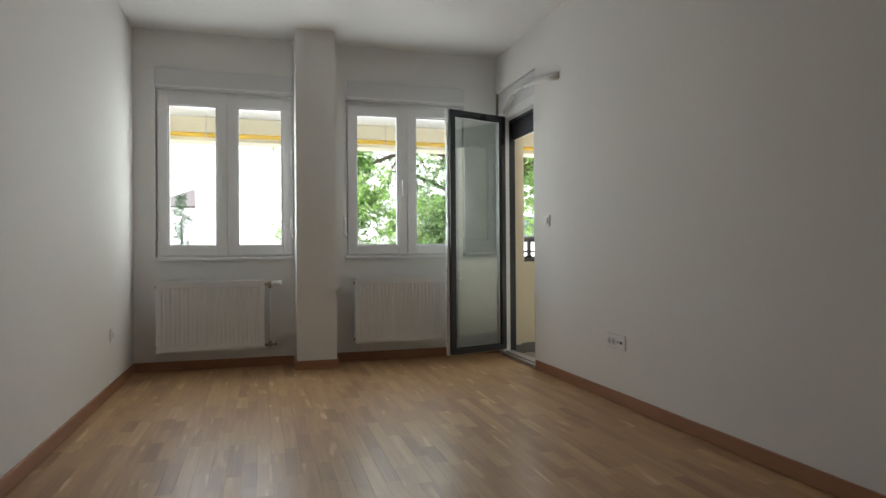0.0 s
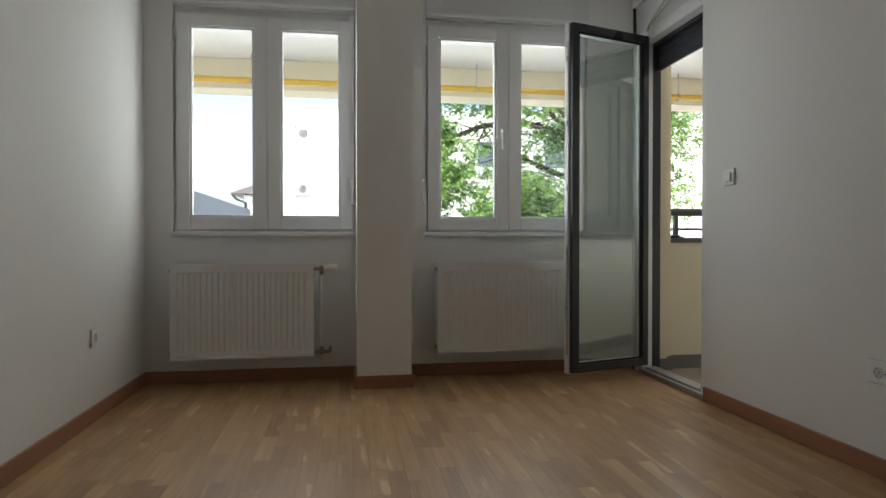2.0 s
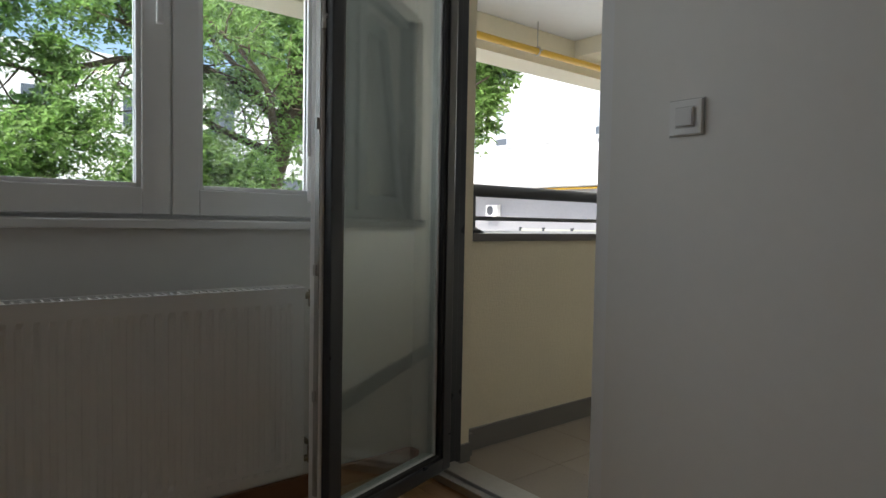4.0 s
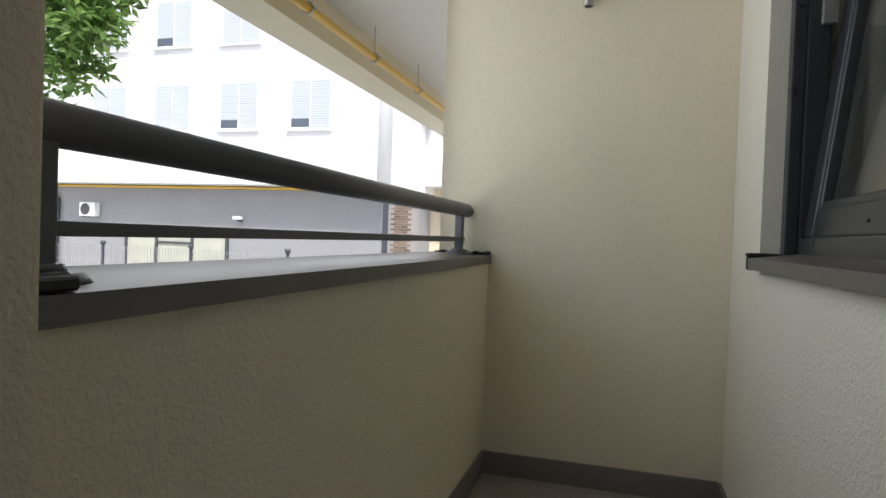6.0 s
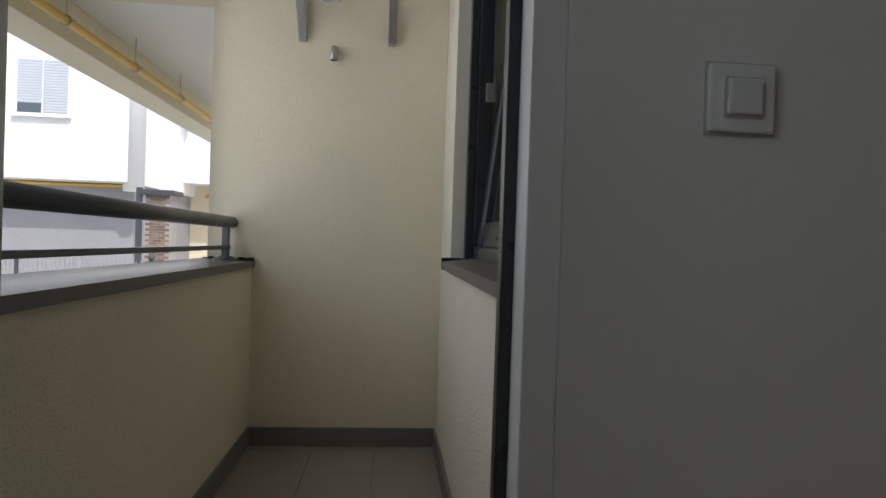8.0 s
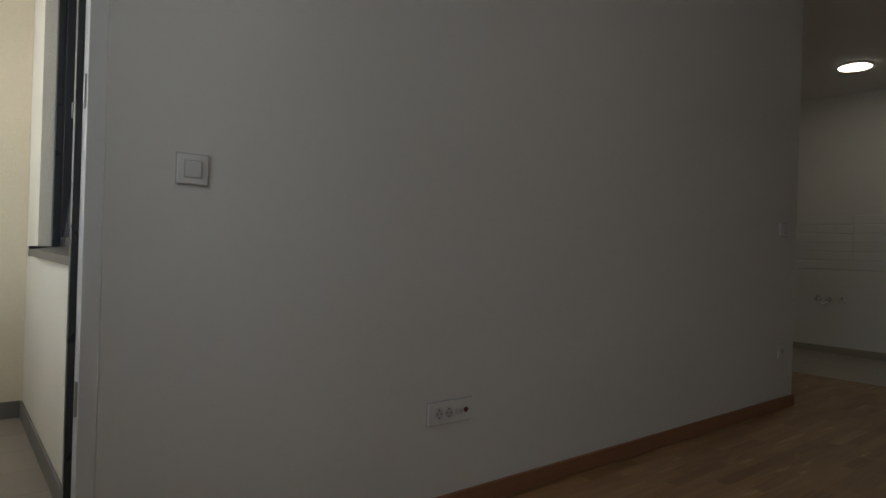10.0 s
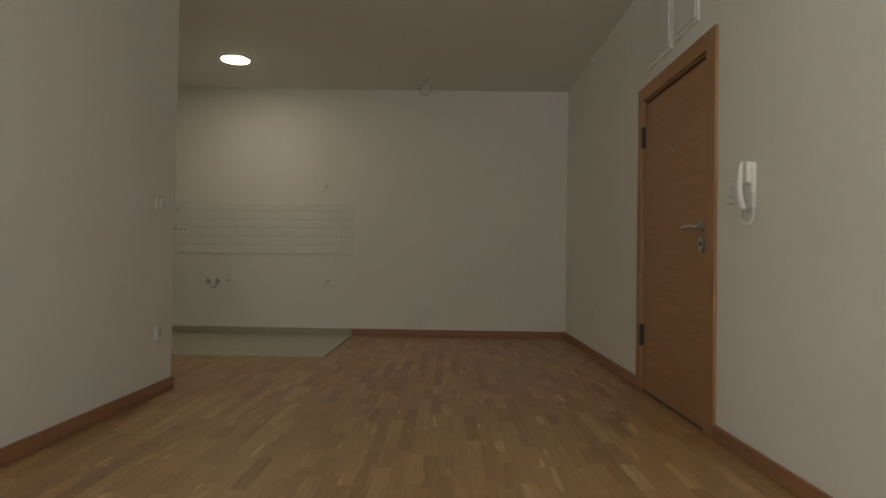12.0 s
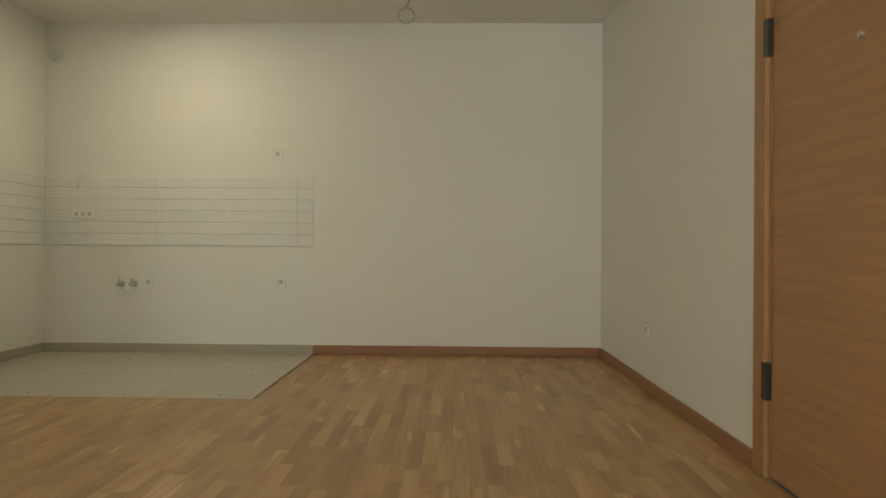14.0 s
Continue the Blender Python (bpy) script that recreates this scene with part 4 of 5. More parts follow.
# ---------------------------------------------------------------- door phone
def door_phone():
    y, z = 1.668, 1.24
    e = thing("door_phone", "white wall-mounted door phone with a coiled cord", "door phone", "", (XL, y, z))
    bm = bmesh.new()
    box(bm, XL, XL + 0.022, y - 0.032, y + 0.030, z - 0.098, z + 0.10)
    bevel(bm, 0.006, 3)
    base = part("base", bm, M_PLATE, e)
    bm = bmesh.new()
    box(bm, XL + 0.022, XL + 0.046, y - 0.012, y + 0.034, z + 0.008, z + 0.102)
    bevel(bm, 0.006, 3)
    part("cradle", bm, M_PLATE, base)
    bm = bmesh.new()
    box(bm, XL + 0.0225, XL + 0.025, y + 0.008, y + 0.024, z - 0.004, z + 0.006)
    bevel(bm, 0.001)
    part("hook_switch", bm, M_WELL, base)
    # handset: a bowed bar with rounded section, thicker at the ear and mouth ends
    bm = bmesh.new()
    rows = []
    for i in range(17):
        t = i / 16 * 2 - 1
        hz = 0.108 * t
        out = 0.056 - 0.016 * t * t
        hx = 0.013 + 0.006 * t ** 4
        hy = 0.021 + 0.003 * t ** 4
        end = 0.78 if abs(t) == 1 else 1.0
        ring = []
        for k in range(16):
            a = 2 * math.pi * k / 16
            ca, sa = math.cos(a), math.sin(a)
            ring.append(bm.verts.new((XL + out + hx * end * math.copysign(abs(ca) ** 0.6, ca), y - 0.020 + hy * end * math.copysign(abs(sa) ** 0.6, sa), z + hz)))
        rows.append(ring)
    for p, q in zip(rows, rows[1:]):
        for k in range(16):
            bm.faces.new((p[k], p[(k + 1) % 16], q[(k + 1) % 16], q[k]))
    bm.faces.new(rows[0][::-1])
    bm.faces.new(rows[-1])
    hs = part("handset", bm, M_PLATE, e)
    for f in hs.data.polygons:
        f.use_smooth = len(f.vertices) == 4
    # cord from the base down in a loop and up to the handset
    axis = []
    for i in range(181):
        t = i / 180
        if t < 0.5:
            axis.append(Vector((XL + 0.016, y + 0.036, z - 0.035 - 0.11 * t / 0.5)))
        else:
            a = (t - 0.5) / 0.5 * math.pi * 0.85
            axis.append(Vector((XL + 0.016 + 0.03 * (t - 0.5) * 2, y + 0.008 + 0.028 * math.cos(a), z - 0.145 - 0.028 * math.sin(a))))
    pts = []
    for i, c in enumerate(axis):
        d = (axis[min(i + 1, 180)] - axis[max(i - 1, 0)]).normalized()
        u = Vector((1, 0, 0))
        v = d.cross(u).normalized()
        w = i / 180 * 30 * 2 * math.pi
        pts.append(c + 0.006 * (u * math.cos(w) + v * math.sin(w)))
    pts.append(Vector((XL + 0.045, y - 0.02, z - 0.105)))
    bm = bmesh.new()
    tube(bm, pts, 0.0026, 5)
    part("coiled_cord", bm, M_PLATE, e)
    settle(e)


door_phone()

# ---------------------------------------------------------------- kitchen corner
LX, LY = 2.805, -1.62
e = thing("ceiling_light", "round flat ceiling light, switched on over the kitchen", "ceiling light", "", (LX, LY, ZC))
bm = bmesh.new()
cyl(bm, (LX, LY, ZC), (LX, LY, ZC - 0.020), 0.142, 0.137, seg=40)
part("rim", bm, M_PLATE, e)
bm = bmesh.new()
cyl(bm, (LX, LY, ZC - 0.0201), (LX, LY, ZC - 0.024), 0.132, seg=40)
part("diffuser", bm, M_LAMP, e, "glowing white diffuser")
settle(e)

e = thing("ceiling_wire", "loose loop of cable hanging from the ceiling", "cable", "", (0.945, -2.17, ZC))
bm = bmesh.new()
loop = arc((0.95, -2.17, ZC - 0.135), 0.06, 80, 450, (1, 0, 0), (0, 0, 1), 26)
tube(bm, [(0.93, -2.17, ZC + 0.0), (0.935, -2.17, ZC - 0.04), *loop[:1], *loop], 0.006, 7)
part("cable_loop", bm, M_CABLE, e)
C("ceiling_cap", (0.93, -2.17, ZC - 0.004), (0.93, -2.17, ZC), 0.03, M_PLATE, e)
settle(e)

e = thing("vent_cover", "round white vent cover high in the kitchen corner", "vent", "", (4.06, YK, 2.56))
bm = bmesh.new()
cyl(bm, (4.035, YK, 2.57), (4.035, YK + 0.012, 2.57), 0.068, 0.062, seg=28)
part("ring", bm, M_PLATE2, e)
C("cap", (4.035, YK + 0.012, 2.57), (4.035, YK + 0.030, 2.57), 0.042, M_PLATE2, e, seg=24)
settle(e)

e = thing("water_valves", "pair of chrome angle valves with a drain bend", "valve", "", (3.38, YK, 0.59))
for vx in (3.33, 3.435):
    bm = bmesh.new()
    cyl(bm, (vx, YK, 0.592), (vx, YK + 0.008, 0.592), 0.026, seg=18)
    cyl(bm, (vx, YK + 0.008, 0.592), (vx, YK + 0.055, 0.592), 0.012, seg=12)
    cyl(bm, (vx, YK + 0.045, 0.575), (vx, YK + 0.045, 0.64), 0.010, seg=12)
    v = part("angle_valve", bm, M_STEEL, e)
    bm = bmesh.new()
    cyl(bm, (vx, YK + 0.055, 0.592), (vx, YK + 0.078, 0.592), 0.019, 0.016, seg=10)
    part("valve_knob", bm, M_STEEL, v)
bm = bmesh.new()
tube(bm, arc((3.37, YK + 0.04, 0.56), 0.03, 180, 360, (1, 0, 0), (0, 0, 1), 8), 0.012, 10)
part("drain_bend", bm, M_PLATE, e, "white drain bend")
settle(e)

socket("south", (3.772, YK + 0.009, 1.192), rounds=(-0.055, 0.0, 0.055), w=0.195, h=0.082, label="white triple socket in the tiled splashback")
e = thing("wire_stub", "thin loose cable sticking out of the splashback", "cable", "", (3.80, YK, 1.43))
bm = bmesh.new()
tube(bm, [(3.822, YK + 0.006, 1.425), (3.815, YK + 0.03, 1.44), (3.79, YK + 0.03, 1.50), (3.765, YK + 0.025, 1.565)], 0.003, 7)
part("cable_end", bm, M_WELL, e)
C("cable_grommet", (3.822, YK + 0.008, 1.425), (3.822, YK + 0.016, 1.425), 0.014, M_WELL, e)
settle(e)

# ---------------------------------------------------------------- cables over the balcony door
e = thing("conduit_bundle", "white wrapped pipe ends with loose cables above the door", "cable", "", (XR, 4.5, 2.37))
bm = bmesh.new()
tube(bm, [(XR + 0.01, 4.20, 2.318), (XR - 0.03, 4.24, 2.318), (XR - 0.045, 4.38, 2.332), (XR - 0.05, 4.54, 2.352), (XR - 0.05, 4.66, 2.362), (XR - 0.045, 4.74, 2.376)], 0.032, 12, taper=0.55)
part("wrapped_pipe", bm, M_PAPER, e)
bm = bmesh.new()
tube(bm, [(XR - 0.045, 4.72, 2.376), (XR - 0.045, 4.80, 2.372), (XR - 0.04, 4.88, 2.384), (XR - 0.04, 4.96, 2.366)], 0.020, 10, taper=0.6)
part("pipe_tail", bm, M_PAPER, e)
bm = bmesh.new()
tube(bm, [(XR - 0.04, 4.93, 2.372), (XR - 0.035, 5.02, 2.368), (XR - 0.03, 5.12, 2.335), (XR - 0.03, 5.22, 2.285), (XR - 0.03, 5.245, 2.262), (XR - 0.03, 5.235, 2.250), (XR - 0.03, 5.20, 2.262), (XR - 0.032, 5.10, 2.305), (XR - 0.035, 5.00, 2.345), (XR - 0.04, 4.93, 2.366)], 0.0065, 8)
part("cable_loop", bm, M_CABLE, e)
settle(e)


# ---------------------------------------------------------------- balcony things
e = thing("parapet_coping", "grey metal coping on the balcony parapet", "coping", "", (XRO, BY1, 0.873))
bm = bmesh.new()
sec = [(BY1 - 0.012, 0.876), (BY1 - 0.012, 0.909), (YFO + 0.03, 0.917), (YFO + 0.03, 0.876), (YFO + 0.024, 0.876), (YFO + 0.024, 0.909), (BY1 - 0.006, 0.903), (BY1 - 0.006, 0.876)]
a = [bm.verts.new((PX + 0.001, y, z)) for y, z in sec]
b = [bm.verts.new((BX1 - 0.001, y, z)) for y, z in sec]
for i in range(len(sec)):
    j = (i + 1) % len(sec)
    bm.faces.new((a[i], a[j], b[j], b[i]))
bm.faces.new(a)
bm.faces.new(b)
part("sheet", bm, M_COPING, e)
for x0, x1 in ((PX + 0.001, PX + 0.002), (BX1 - 0.045, BX1 - 0.001)):
    bm = bmesh.new()
    yy = BY1 - 0.01
    while yy < YFO + 0.02:
        end = x1 if x0 > 4 else x1 + 0.08 + 0.7 * (yy - BY1)
        box(bm, x0, end, yy, yy + 0.022, 0.911, 0.922 + 0.004 * ((int(yy * 1000) // 24) % 2))
        yy += 0.024
    bevel(bm, 0.003, 1)
    part("end_profile", bm, M_GASKET, e, "black ribbed end profile")
settle(e)

e = thing("balcony_railing", "dark grey tube railing on the parapet", "railing", "", (XRO, 5.60, 0.918))
RY, RZ = 5.614, 1.096
C("handrail", (PX - 0.005, RY, RZ), (BX1 + 0.001, RY, RZ), 0.028, M_RAIL, e, seg=24)
B("lower_bar", (PX - 0.001, BX1 - 0.06, RY - 0.012, RY + 0.012, 0.964, 0.983), M_RAIL, e, 0.003)
for px in (BX1 - 0.11, PX + 0.115):
    B("post", (px - 0.016, px + 0.016, RY - 0.016, RY + 0.016, 0.912, RZ - 0.02), M_RAIL, e, 0.004)
    bm = bmesh.new()
    cyl(bm, (px, RY, 0.910), (px, RY, 0.923), 0.062, 0.050, seg=20)
    cyl(bm, (px, RY, 0.923), (px, RY, 0.933), 0.034, 0.030, seg=16)
    part("foot_plate", bm, M_RAIL, e)
settle(e)


def balcony_window():
    e = tagged(new("window_3"), "anthracite double window onto the balcony, one sash tilted", "window", "", "structure")
    yf = BY0 - 0.09
    e.location = (BWX0, yf, BWZ0)
    x0, x1, z0, z1 = BWX0, BWX1, BWZ0 + 0.012, BWZ1
    m = 3.63
    bm = bmesh.new()
    f = 0.055
    box(bm, x0, x0 + f, yf - 0.06, yf, z0, z1)
    box(bm, x1 - f, x1, yf - 0.06, yf, z0, z1)
    box(bm, x0 + f, x1 - f, yf - 0.06, yf, z0, z0 + f)
    box(bm, x0 + f, x1 - f, yf - 0.06, yf, z1 - f, z1)
    box(bm, m - 0.07, m + 0.045, yf - 0.058, yf + 0.002, z0 + f, z1 - f)
    bevel(bm, 0.005)
    part("window_frame", bm, M_ANTH, e, "anthracite outer frame")
    bm = bmesh.new()
    for gx in (x0, x1 - 0.05):
        box(bm, gx, gx + 0.05, yf + 0.001, yf + 0.035, z0, z1)
    bevel(bm, 0.004)
    part("shutter_guide", bm, M_ANTH, e)
    for sx in (m - 0.03, m - 0.006):
        C("screw_cap", (sx, yf + 0.002, 1.10), (sx, yf + 0.004, 1.10), 0.004, M_ZINC, e, seg=10)

    def bsash(a, b, tilt):
        w = 0.08
        def ring(y0, y1, o, wid, mat, name, par):
            bm = bmesh.new()
            box(bm, a + o, a + o + wid, y0, y1, z0 + o2, z1 - o2)
            box(bm, b - o - wid, b - o, y0, y1, z0 + o2, z1 - o2)
            box(bm, a + o + wid, b - o - wid, y0, y1, z0 + o2, z0 + o2 + wid)
            box(bm, a + o + wid, b - o - wid, y0, y1, z1 - o2 - wid, z1 - o2)
            bevel(bm, 0.010, 3)
            return part(name, bm, mat, par)
        o2 = 0.05
        s = ring(yf - 0.055, yf - 0.012, 0.0, w, M_ANTH, "sash", e)
        o2 = 0.05 + w - 0.006
        bead = ring(yf - 0.050, yf - 0.016, w - 0.006, 0.026, M_ANTH, "glazing_bead", s)
        bm = bmesh.new()
        box(bm, a + w, b - w, yf - 0.040, yf - 0.034, z0 + 0.05 + w, z1 - 0.05 - w)
        p = part("pane", bm, M_GLASS, s)
        p.visible_shadow = False
        bm = bmesh.new()
        box(bm, a + 0.01, b - 0.01, yf - 0.075, yf - 0.056, z0 + 0.045, z0 + 0.105)
        box(bm, a, a + 0.06, yf - 0.075, yf - 0.056, z0 + 0.045, z1 - 0.045)
        box(bm, b - 0.06, b, yf - 0.075, yf - 0.056, z0 + 0.045, z1 - 0.045)
        part("inner_rail", bm, M_PVC, s, "white inner side of the sash")
        bm = bmesh.new()
        box(bm, a + 0.19, a + 0.206, yf - 0.012, yf - 0.009, z0 + 0.08, z0 + 0.088)
        part("drain_cap", bm, M_GASKET, s)
        return s
    sr = bsash(x0 + 0.05, m - 0.078, 0)
    sl = bsash(m + 0.04, x1 - 0.05, 1)
    for o in e.children:
        o.matrix_parent_inverse = Matrix.Translation(e.location).inverted()
    # the sash at the far end hangs tilted inwards on its lower edge
    pv = Vector((0, yf - 0.05, z0 + 0.05))
    off = Matrix.Translation(e.location).inverted()
    sl.matrix_parent_inverse = off @ Matrix.Translation(pv) @ Matrix.Rotation(radians(6.5), 4, "X") @ Matrix.Translation(-pv)
    bm = bmesh.new()
    box(bm, x1 - 0.075, x1 - 0.058, yf - 0.07, yf - 0.03, 1.62, 1.70)
    bevel(bm, 0.003)
    k = part("stay_bracket", bm, M_ZINC, e)
    k.matrix_parent_inverse = off
    # outside sill of folded metal
    s = thing("outer_sill", "grey metal outer window sill on the balcony", "window sill", "", (BWX0, BY0, 0.87))
    bm = bmesh.new()
    sec = [(yf, 0.967), (BY0 + 0.038, 0.950), (BY0 + 0.038, 0.918), (BY0 + 0.033, 0.918), (BY0 + 0.033, 0.945), (yf, 0.962)]
    a = [bm.verts.new((BWX0 - 0.045, y, z)) for y, z in sec]
    b = [bm.verts.new((BWX1 - 0.012, y, z)) for y, z in sec]
    for i in range(len(sec)):
        j = (i + 1) % len(sec)
        bm.faces.new((a[i], a[j], b[j], b[i]))
    bm.faces.new(a)
    bm.faces.new(b)
    part("sheet", bm, M_COPING, s)
    for xx in (BWX0 - 0.05, BWX1 - 0.04):
        bm = bmesh.new()
        box(bm, xx, xx + 0.032, yf + 0.01, BY0 + 0.041, 0.954, 0.966)
        box(bm, xx, xx + 0.012, BY0 + 0.005, BY0 + 0.041, 0.915, 0.954)
        bevel(bm, 0.004, 1)
        part("end_cap", bm, M_GASKET, s, "black end cap")
    settle(s)


balcony_window()

# air conditioner brackets, pipe tail and drain on the end wall
def ac_bracket(y):
    e = thing("ac_bracket", "galvanised steel air conditioner bracket, folded on the wall", "bracket", "air conditioner brackets", (BX1, y, 2.2))
    bm = bmesh.new()
    box(bm, BX1 - 0.004, BX1, y - 0.02, y + 0.02, 2.005, 2.355)
    box(bm, BX1 - 0.026, BX1 - 0.004, y - 0.02, y - 0.017, 2.005, 2.355)
    part("rail", bm, M_ZINC, e)
    bm = bmesh.new()
    v = [(BX1 - 0.012, 2.020), (BX1 - 0.012, 2.060), (BX1 - 0.16, 2.220), (BX1 - 0.175, 2.190)]
    lo = [bm.verts.new((x, y - 0.022, z)) for x, z in v]
    hi = [bm.verts.new((x, y - 0.019, z)) for x, z in v]
    for i in range(4):
        bm.faces.new((lo[i], lo[(i + 1) % 4], hi[(i + 1) % 4], hi[i]))
    bm.faces.new(lo)
    bm.faces.new(hi)
    d = Vector((BX1 - 0.175 - (BX1 - 0.012), 0, 2.190 - 2.020))
    p = [(BX1 - 0.012, 2.020), (BX1 - 0.175, 2.190)]
    q = [bm.verts.new((p[0][0], y - 0.022, p[0][1])), bm.verts.new((p[1][0], y - 0.022, p[1][1])), bm.verts.new((p[1][0], y + 0.018, p[1][1])), bm.verts.new((p[0][0], y + 0.018, p[0][1]))]
    q2 = [bm.verts.new((w.co.x - 0.003, w.co.y, w.co.z - 0.003)) for w in q]
    bm.faces.new(q)
    bm.faces.new(q2[::-1])
    for i in range(4):
        bm.faces.new((q[i], q[(i + 1) % 4], q2[(i + 1) % 4], q2[i]))
    part("arm", bm, M_ZINC, e)
    for z in (2.315, 2.235, 2.175):
        C("bolt", (BX1 - 0.0045, y + 0.002, z), (BX1 - 0.010, y + 0.002, z), 0.008, M_STEEL, e, seg=8)
    settle(e)


ac_bracket(5.298)
ac_bracket(4.856)
e = thing("drain_stub", "grey plastic drain stub under the brackets", "drain outlet", "", (BX1, 5.139, 2.05))
bm = bmesh.new()
tube(bm, [(BX1 + 0.002, 5.139, 1.9650), (BX1 - 0.03, 5.139, 1.9650), (BX1 - 0.045, 5.139, 1.9500), (BX1 - 0.045, 5.139, 1.9100)], 0.021, 14)
part("elbow", bm, M_ZINC, e)
# dark disc over the closed end paints the shade inside the pipe
C("bore", (BX1 - 0.045, 5.139, 1.9095), (BX1 - 0.045, 5.139, 1.9085), 0.015, M_DARK, e)
settle(e)
e = thing("pipe_tail", "white wrapped pipe with a loose cable loop on the wall", "pipe", "", (BX1, 4.9, 2.45))
bm = bmesh.new()
tube(bm, [(BX1 + 0.005, 4.995, 2.490), (BX1 - 0.05, 5.005, 2.475), (BX1 - 0.075, 5.020, 2.420), (BX1 - 0.07, 5.045, 2.330), (BX1 - 0.06, 5.060, 2.270)], 0.030, 12, taper=0.7)
part("wrapped_pipe", bm, M_PAPER, e)
bm = bmesh.new()
tube(bm, [(BX1 - 0.05, 4.945, 2.435), (BX1 - 0.06, 4.965, 2.390), (BX1 - 0.06, 5.015, 2.320), (BX1 - 0.06, 5.095, 2.265), (BX1 - 0.06, 5.185, 2.225), (BX1 - 0.06, 5.205, 2.190), (BX1 - 0.06, 5.175, 2.175), (BX1 - 0.06, 5.115, 2.200), (BX1 - 0.06, 5.075, 2.250)], 0.008, 8)
part("cable_loop", bm, M_PAPER, e)
settle(e)

# gas pipe under the soffit
e = thing("gas_pipe", "yellow painted gas pipe hung under the soffit", "pipe", "", (0, PIPE_Y, PIPE_Z))
C("pipe", (-6, PIPE_Y, PIPE_Z), (12, PIPE_Y, PIPE_Z), 0.024, M_YELLOW, e, seg=18)
x = -4.86
while x < 12:
    bm = bmesh.new()
    cyl(bm, (x, PIPE_Y, PIPE_Z + 0.024), (x, PIPE_Y, SOF + 0.001), 0.0035, seg=8)
    part("hanger_rod", bm, M_ZINC, e)
    bm = bmesh.new()
    tube(bm, arc((x, PIPE_Y, PIPE_Z), 0.030, 0, 360, (0, 1, 0), (0, 0, 1), 16), 0.006, 6)
    tube(bm, [(x, PIPE_Y - 0.03, PIPE_Z), (x, PIPE_Y - 0.052, PIPE_Z)], 0.006, 6)
    part("clamp", bm, M_ZINC, e)
    x += 0.93
settle(e)

# ================================================================ outside
GZ = -1.2
bm = bmesh.new()
box(bm, -600, 600, -600, 600, GZ - 0.3, GZ)
structure(part("ground", bm, M_GROUND), "pale grey paved ground round the house", "ground")


def facade_window(parent, x, y, z, w, h, blind):
    """A window in a wall that faces -x, set back in its reveal."""
    wdw = B("window", (x - 0.02, x + 0.05, y - w / 2, y + w / 2, z, z + h), M_PVC, parent)
    fr = 0.07
    hw = w / 2
    for a, b in ((y - hw + fr, y - 0.03), (y + 0.03, y + hw - fr)):
        p = B("pane", (x - 0.026, x - 0.021, a, b, z + fr, z + h - fr), M_FARGLASS, wdw)
    lowgap = 0.28 * blind
    for a, b, g in ((y - hw + fr, y - 0.03, 0.0), (y + 0.03, y + hw - fr, lowgap)):
        # one sheet of rounded slats, folded edge to edge
        lo, hi = z + fr + g, z + h - fr
        n = int(round((hi - lo) / 0.08))
        prof = [(x - 0.028, lo)]
        for i in range(n):
            z0, dz = lo + (hi - lo) * i / n, (hi - lo) / n
            prof += [(x - 0.032, z0 + 0.08 * dz), (x - 0.040, z0 + 0.3 * dz), (x - 0.040, z0 + 0.75 * dz), (x - 0.032, z0 + 0.96 * dz)]
        prof.append((x - 0.028, hi))
        bm = bmesh.new()
        va = [bm.verts.new((px, a, pz)) for px, pz in prof]
        vb = [bm.verts.new((px, b, pz)) for px, pz in prof]
        for i in range(len(prof) - 1):
            bm.faces.new((va[i], va[i + 1], vb[i + 1], vb[i]))
        bm.faces.new((va[-1], va[0], vb[0], vb[-1]))
        part("blind", bm, M_BLIND, wdw)
    B("sill", (x - 0.12, x - 0.02, y - hw - 0.06, y + hw + 0.06, z - 0.06, z - 0.005), M_BUILD, wdw)


M_FARGLASS = material("far_glass", (0.10, 0.12, 0.14), 0.12, var=0.05, scale=1)


def ac_unit(x, y, z, face):
    e = thing("ac_unit", "white outdoor air conditioner unit on the facade", "air conditioner", "air conditioners", (x, y, z))
    if face == "-y":
        bm = bmesh.new()
        box(bm, x - 0.38, x + 0.38, y - 0.30, y - 0.04, z, z + 0.54)
        bevel(bm, 0.02)
        part("casing", bm, M_PLATE, e)
        bm = bmesh.new()
        cyl(bm, (x - 0.08, y - 0.301, z + 0.27), (x - 0.08, y - 0.315, z + 0.27), 0.22, seg=28)
        g = part("fan_grille", bm, M_DKGREY, e)
        for r in (0.08, 0.14, 0.20):
            bm = bmesh.new()
            tube(bm, arc((x - 0.08, y - 0.32, z + 0.27), r, 0, 360, (1, 0, 0), (0, 0, 1), 24), 0.008, 5)
            part("ring", bm, M_PLATE, g)
        for dx in (-0.28, 0.28):
            B("bracket", (x + dx - 0.02, x + dx + 0.02, y - 0.32, y, z - 0.05, z), M_ZINC, e)
    else:
        bm = bmesh.new()
        box(bm, x - 0.30, x - 0.04, y - 0.38, y + 0.38, z, z + 0.54)
        bevel(bm, 0.02)
        part("casing", bm, M_PLATE, e)
        bm = bmesh.new()
        cyl(bm, (x - 0.301, y + 0.08, z + 0.27), (x - 0.315, y + 0.08, z + 0.27), 0.22, seg=28)
        part("fan_grille", bm, M_DKGREY, e)
        for dy in (-0.28, 0.28):
            B("bracket", (x - 0.32, x, y + dy - 0.02, y + dy + 0.02, z - 0.05, z), M_ZINC, e)
    settle(e)


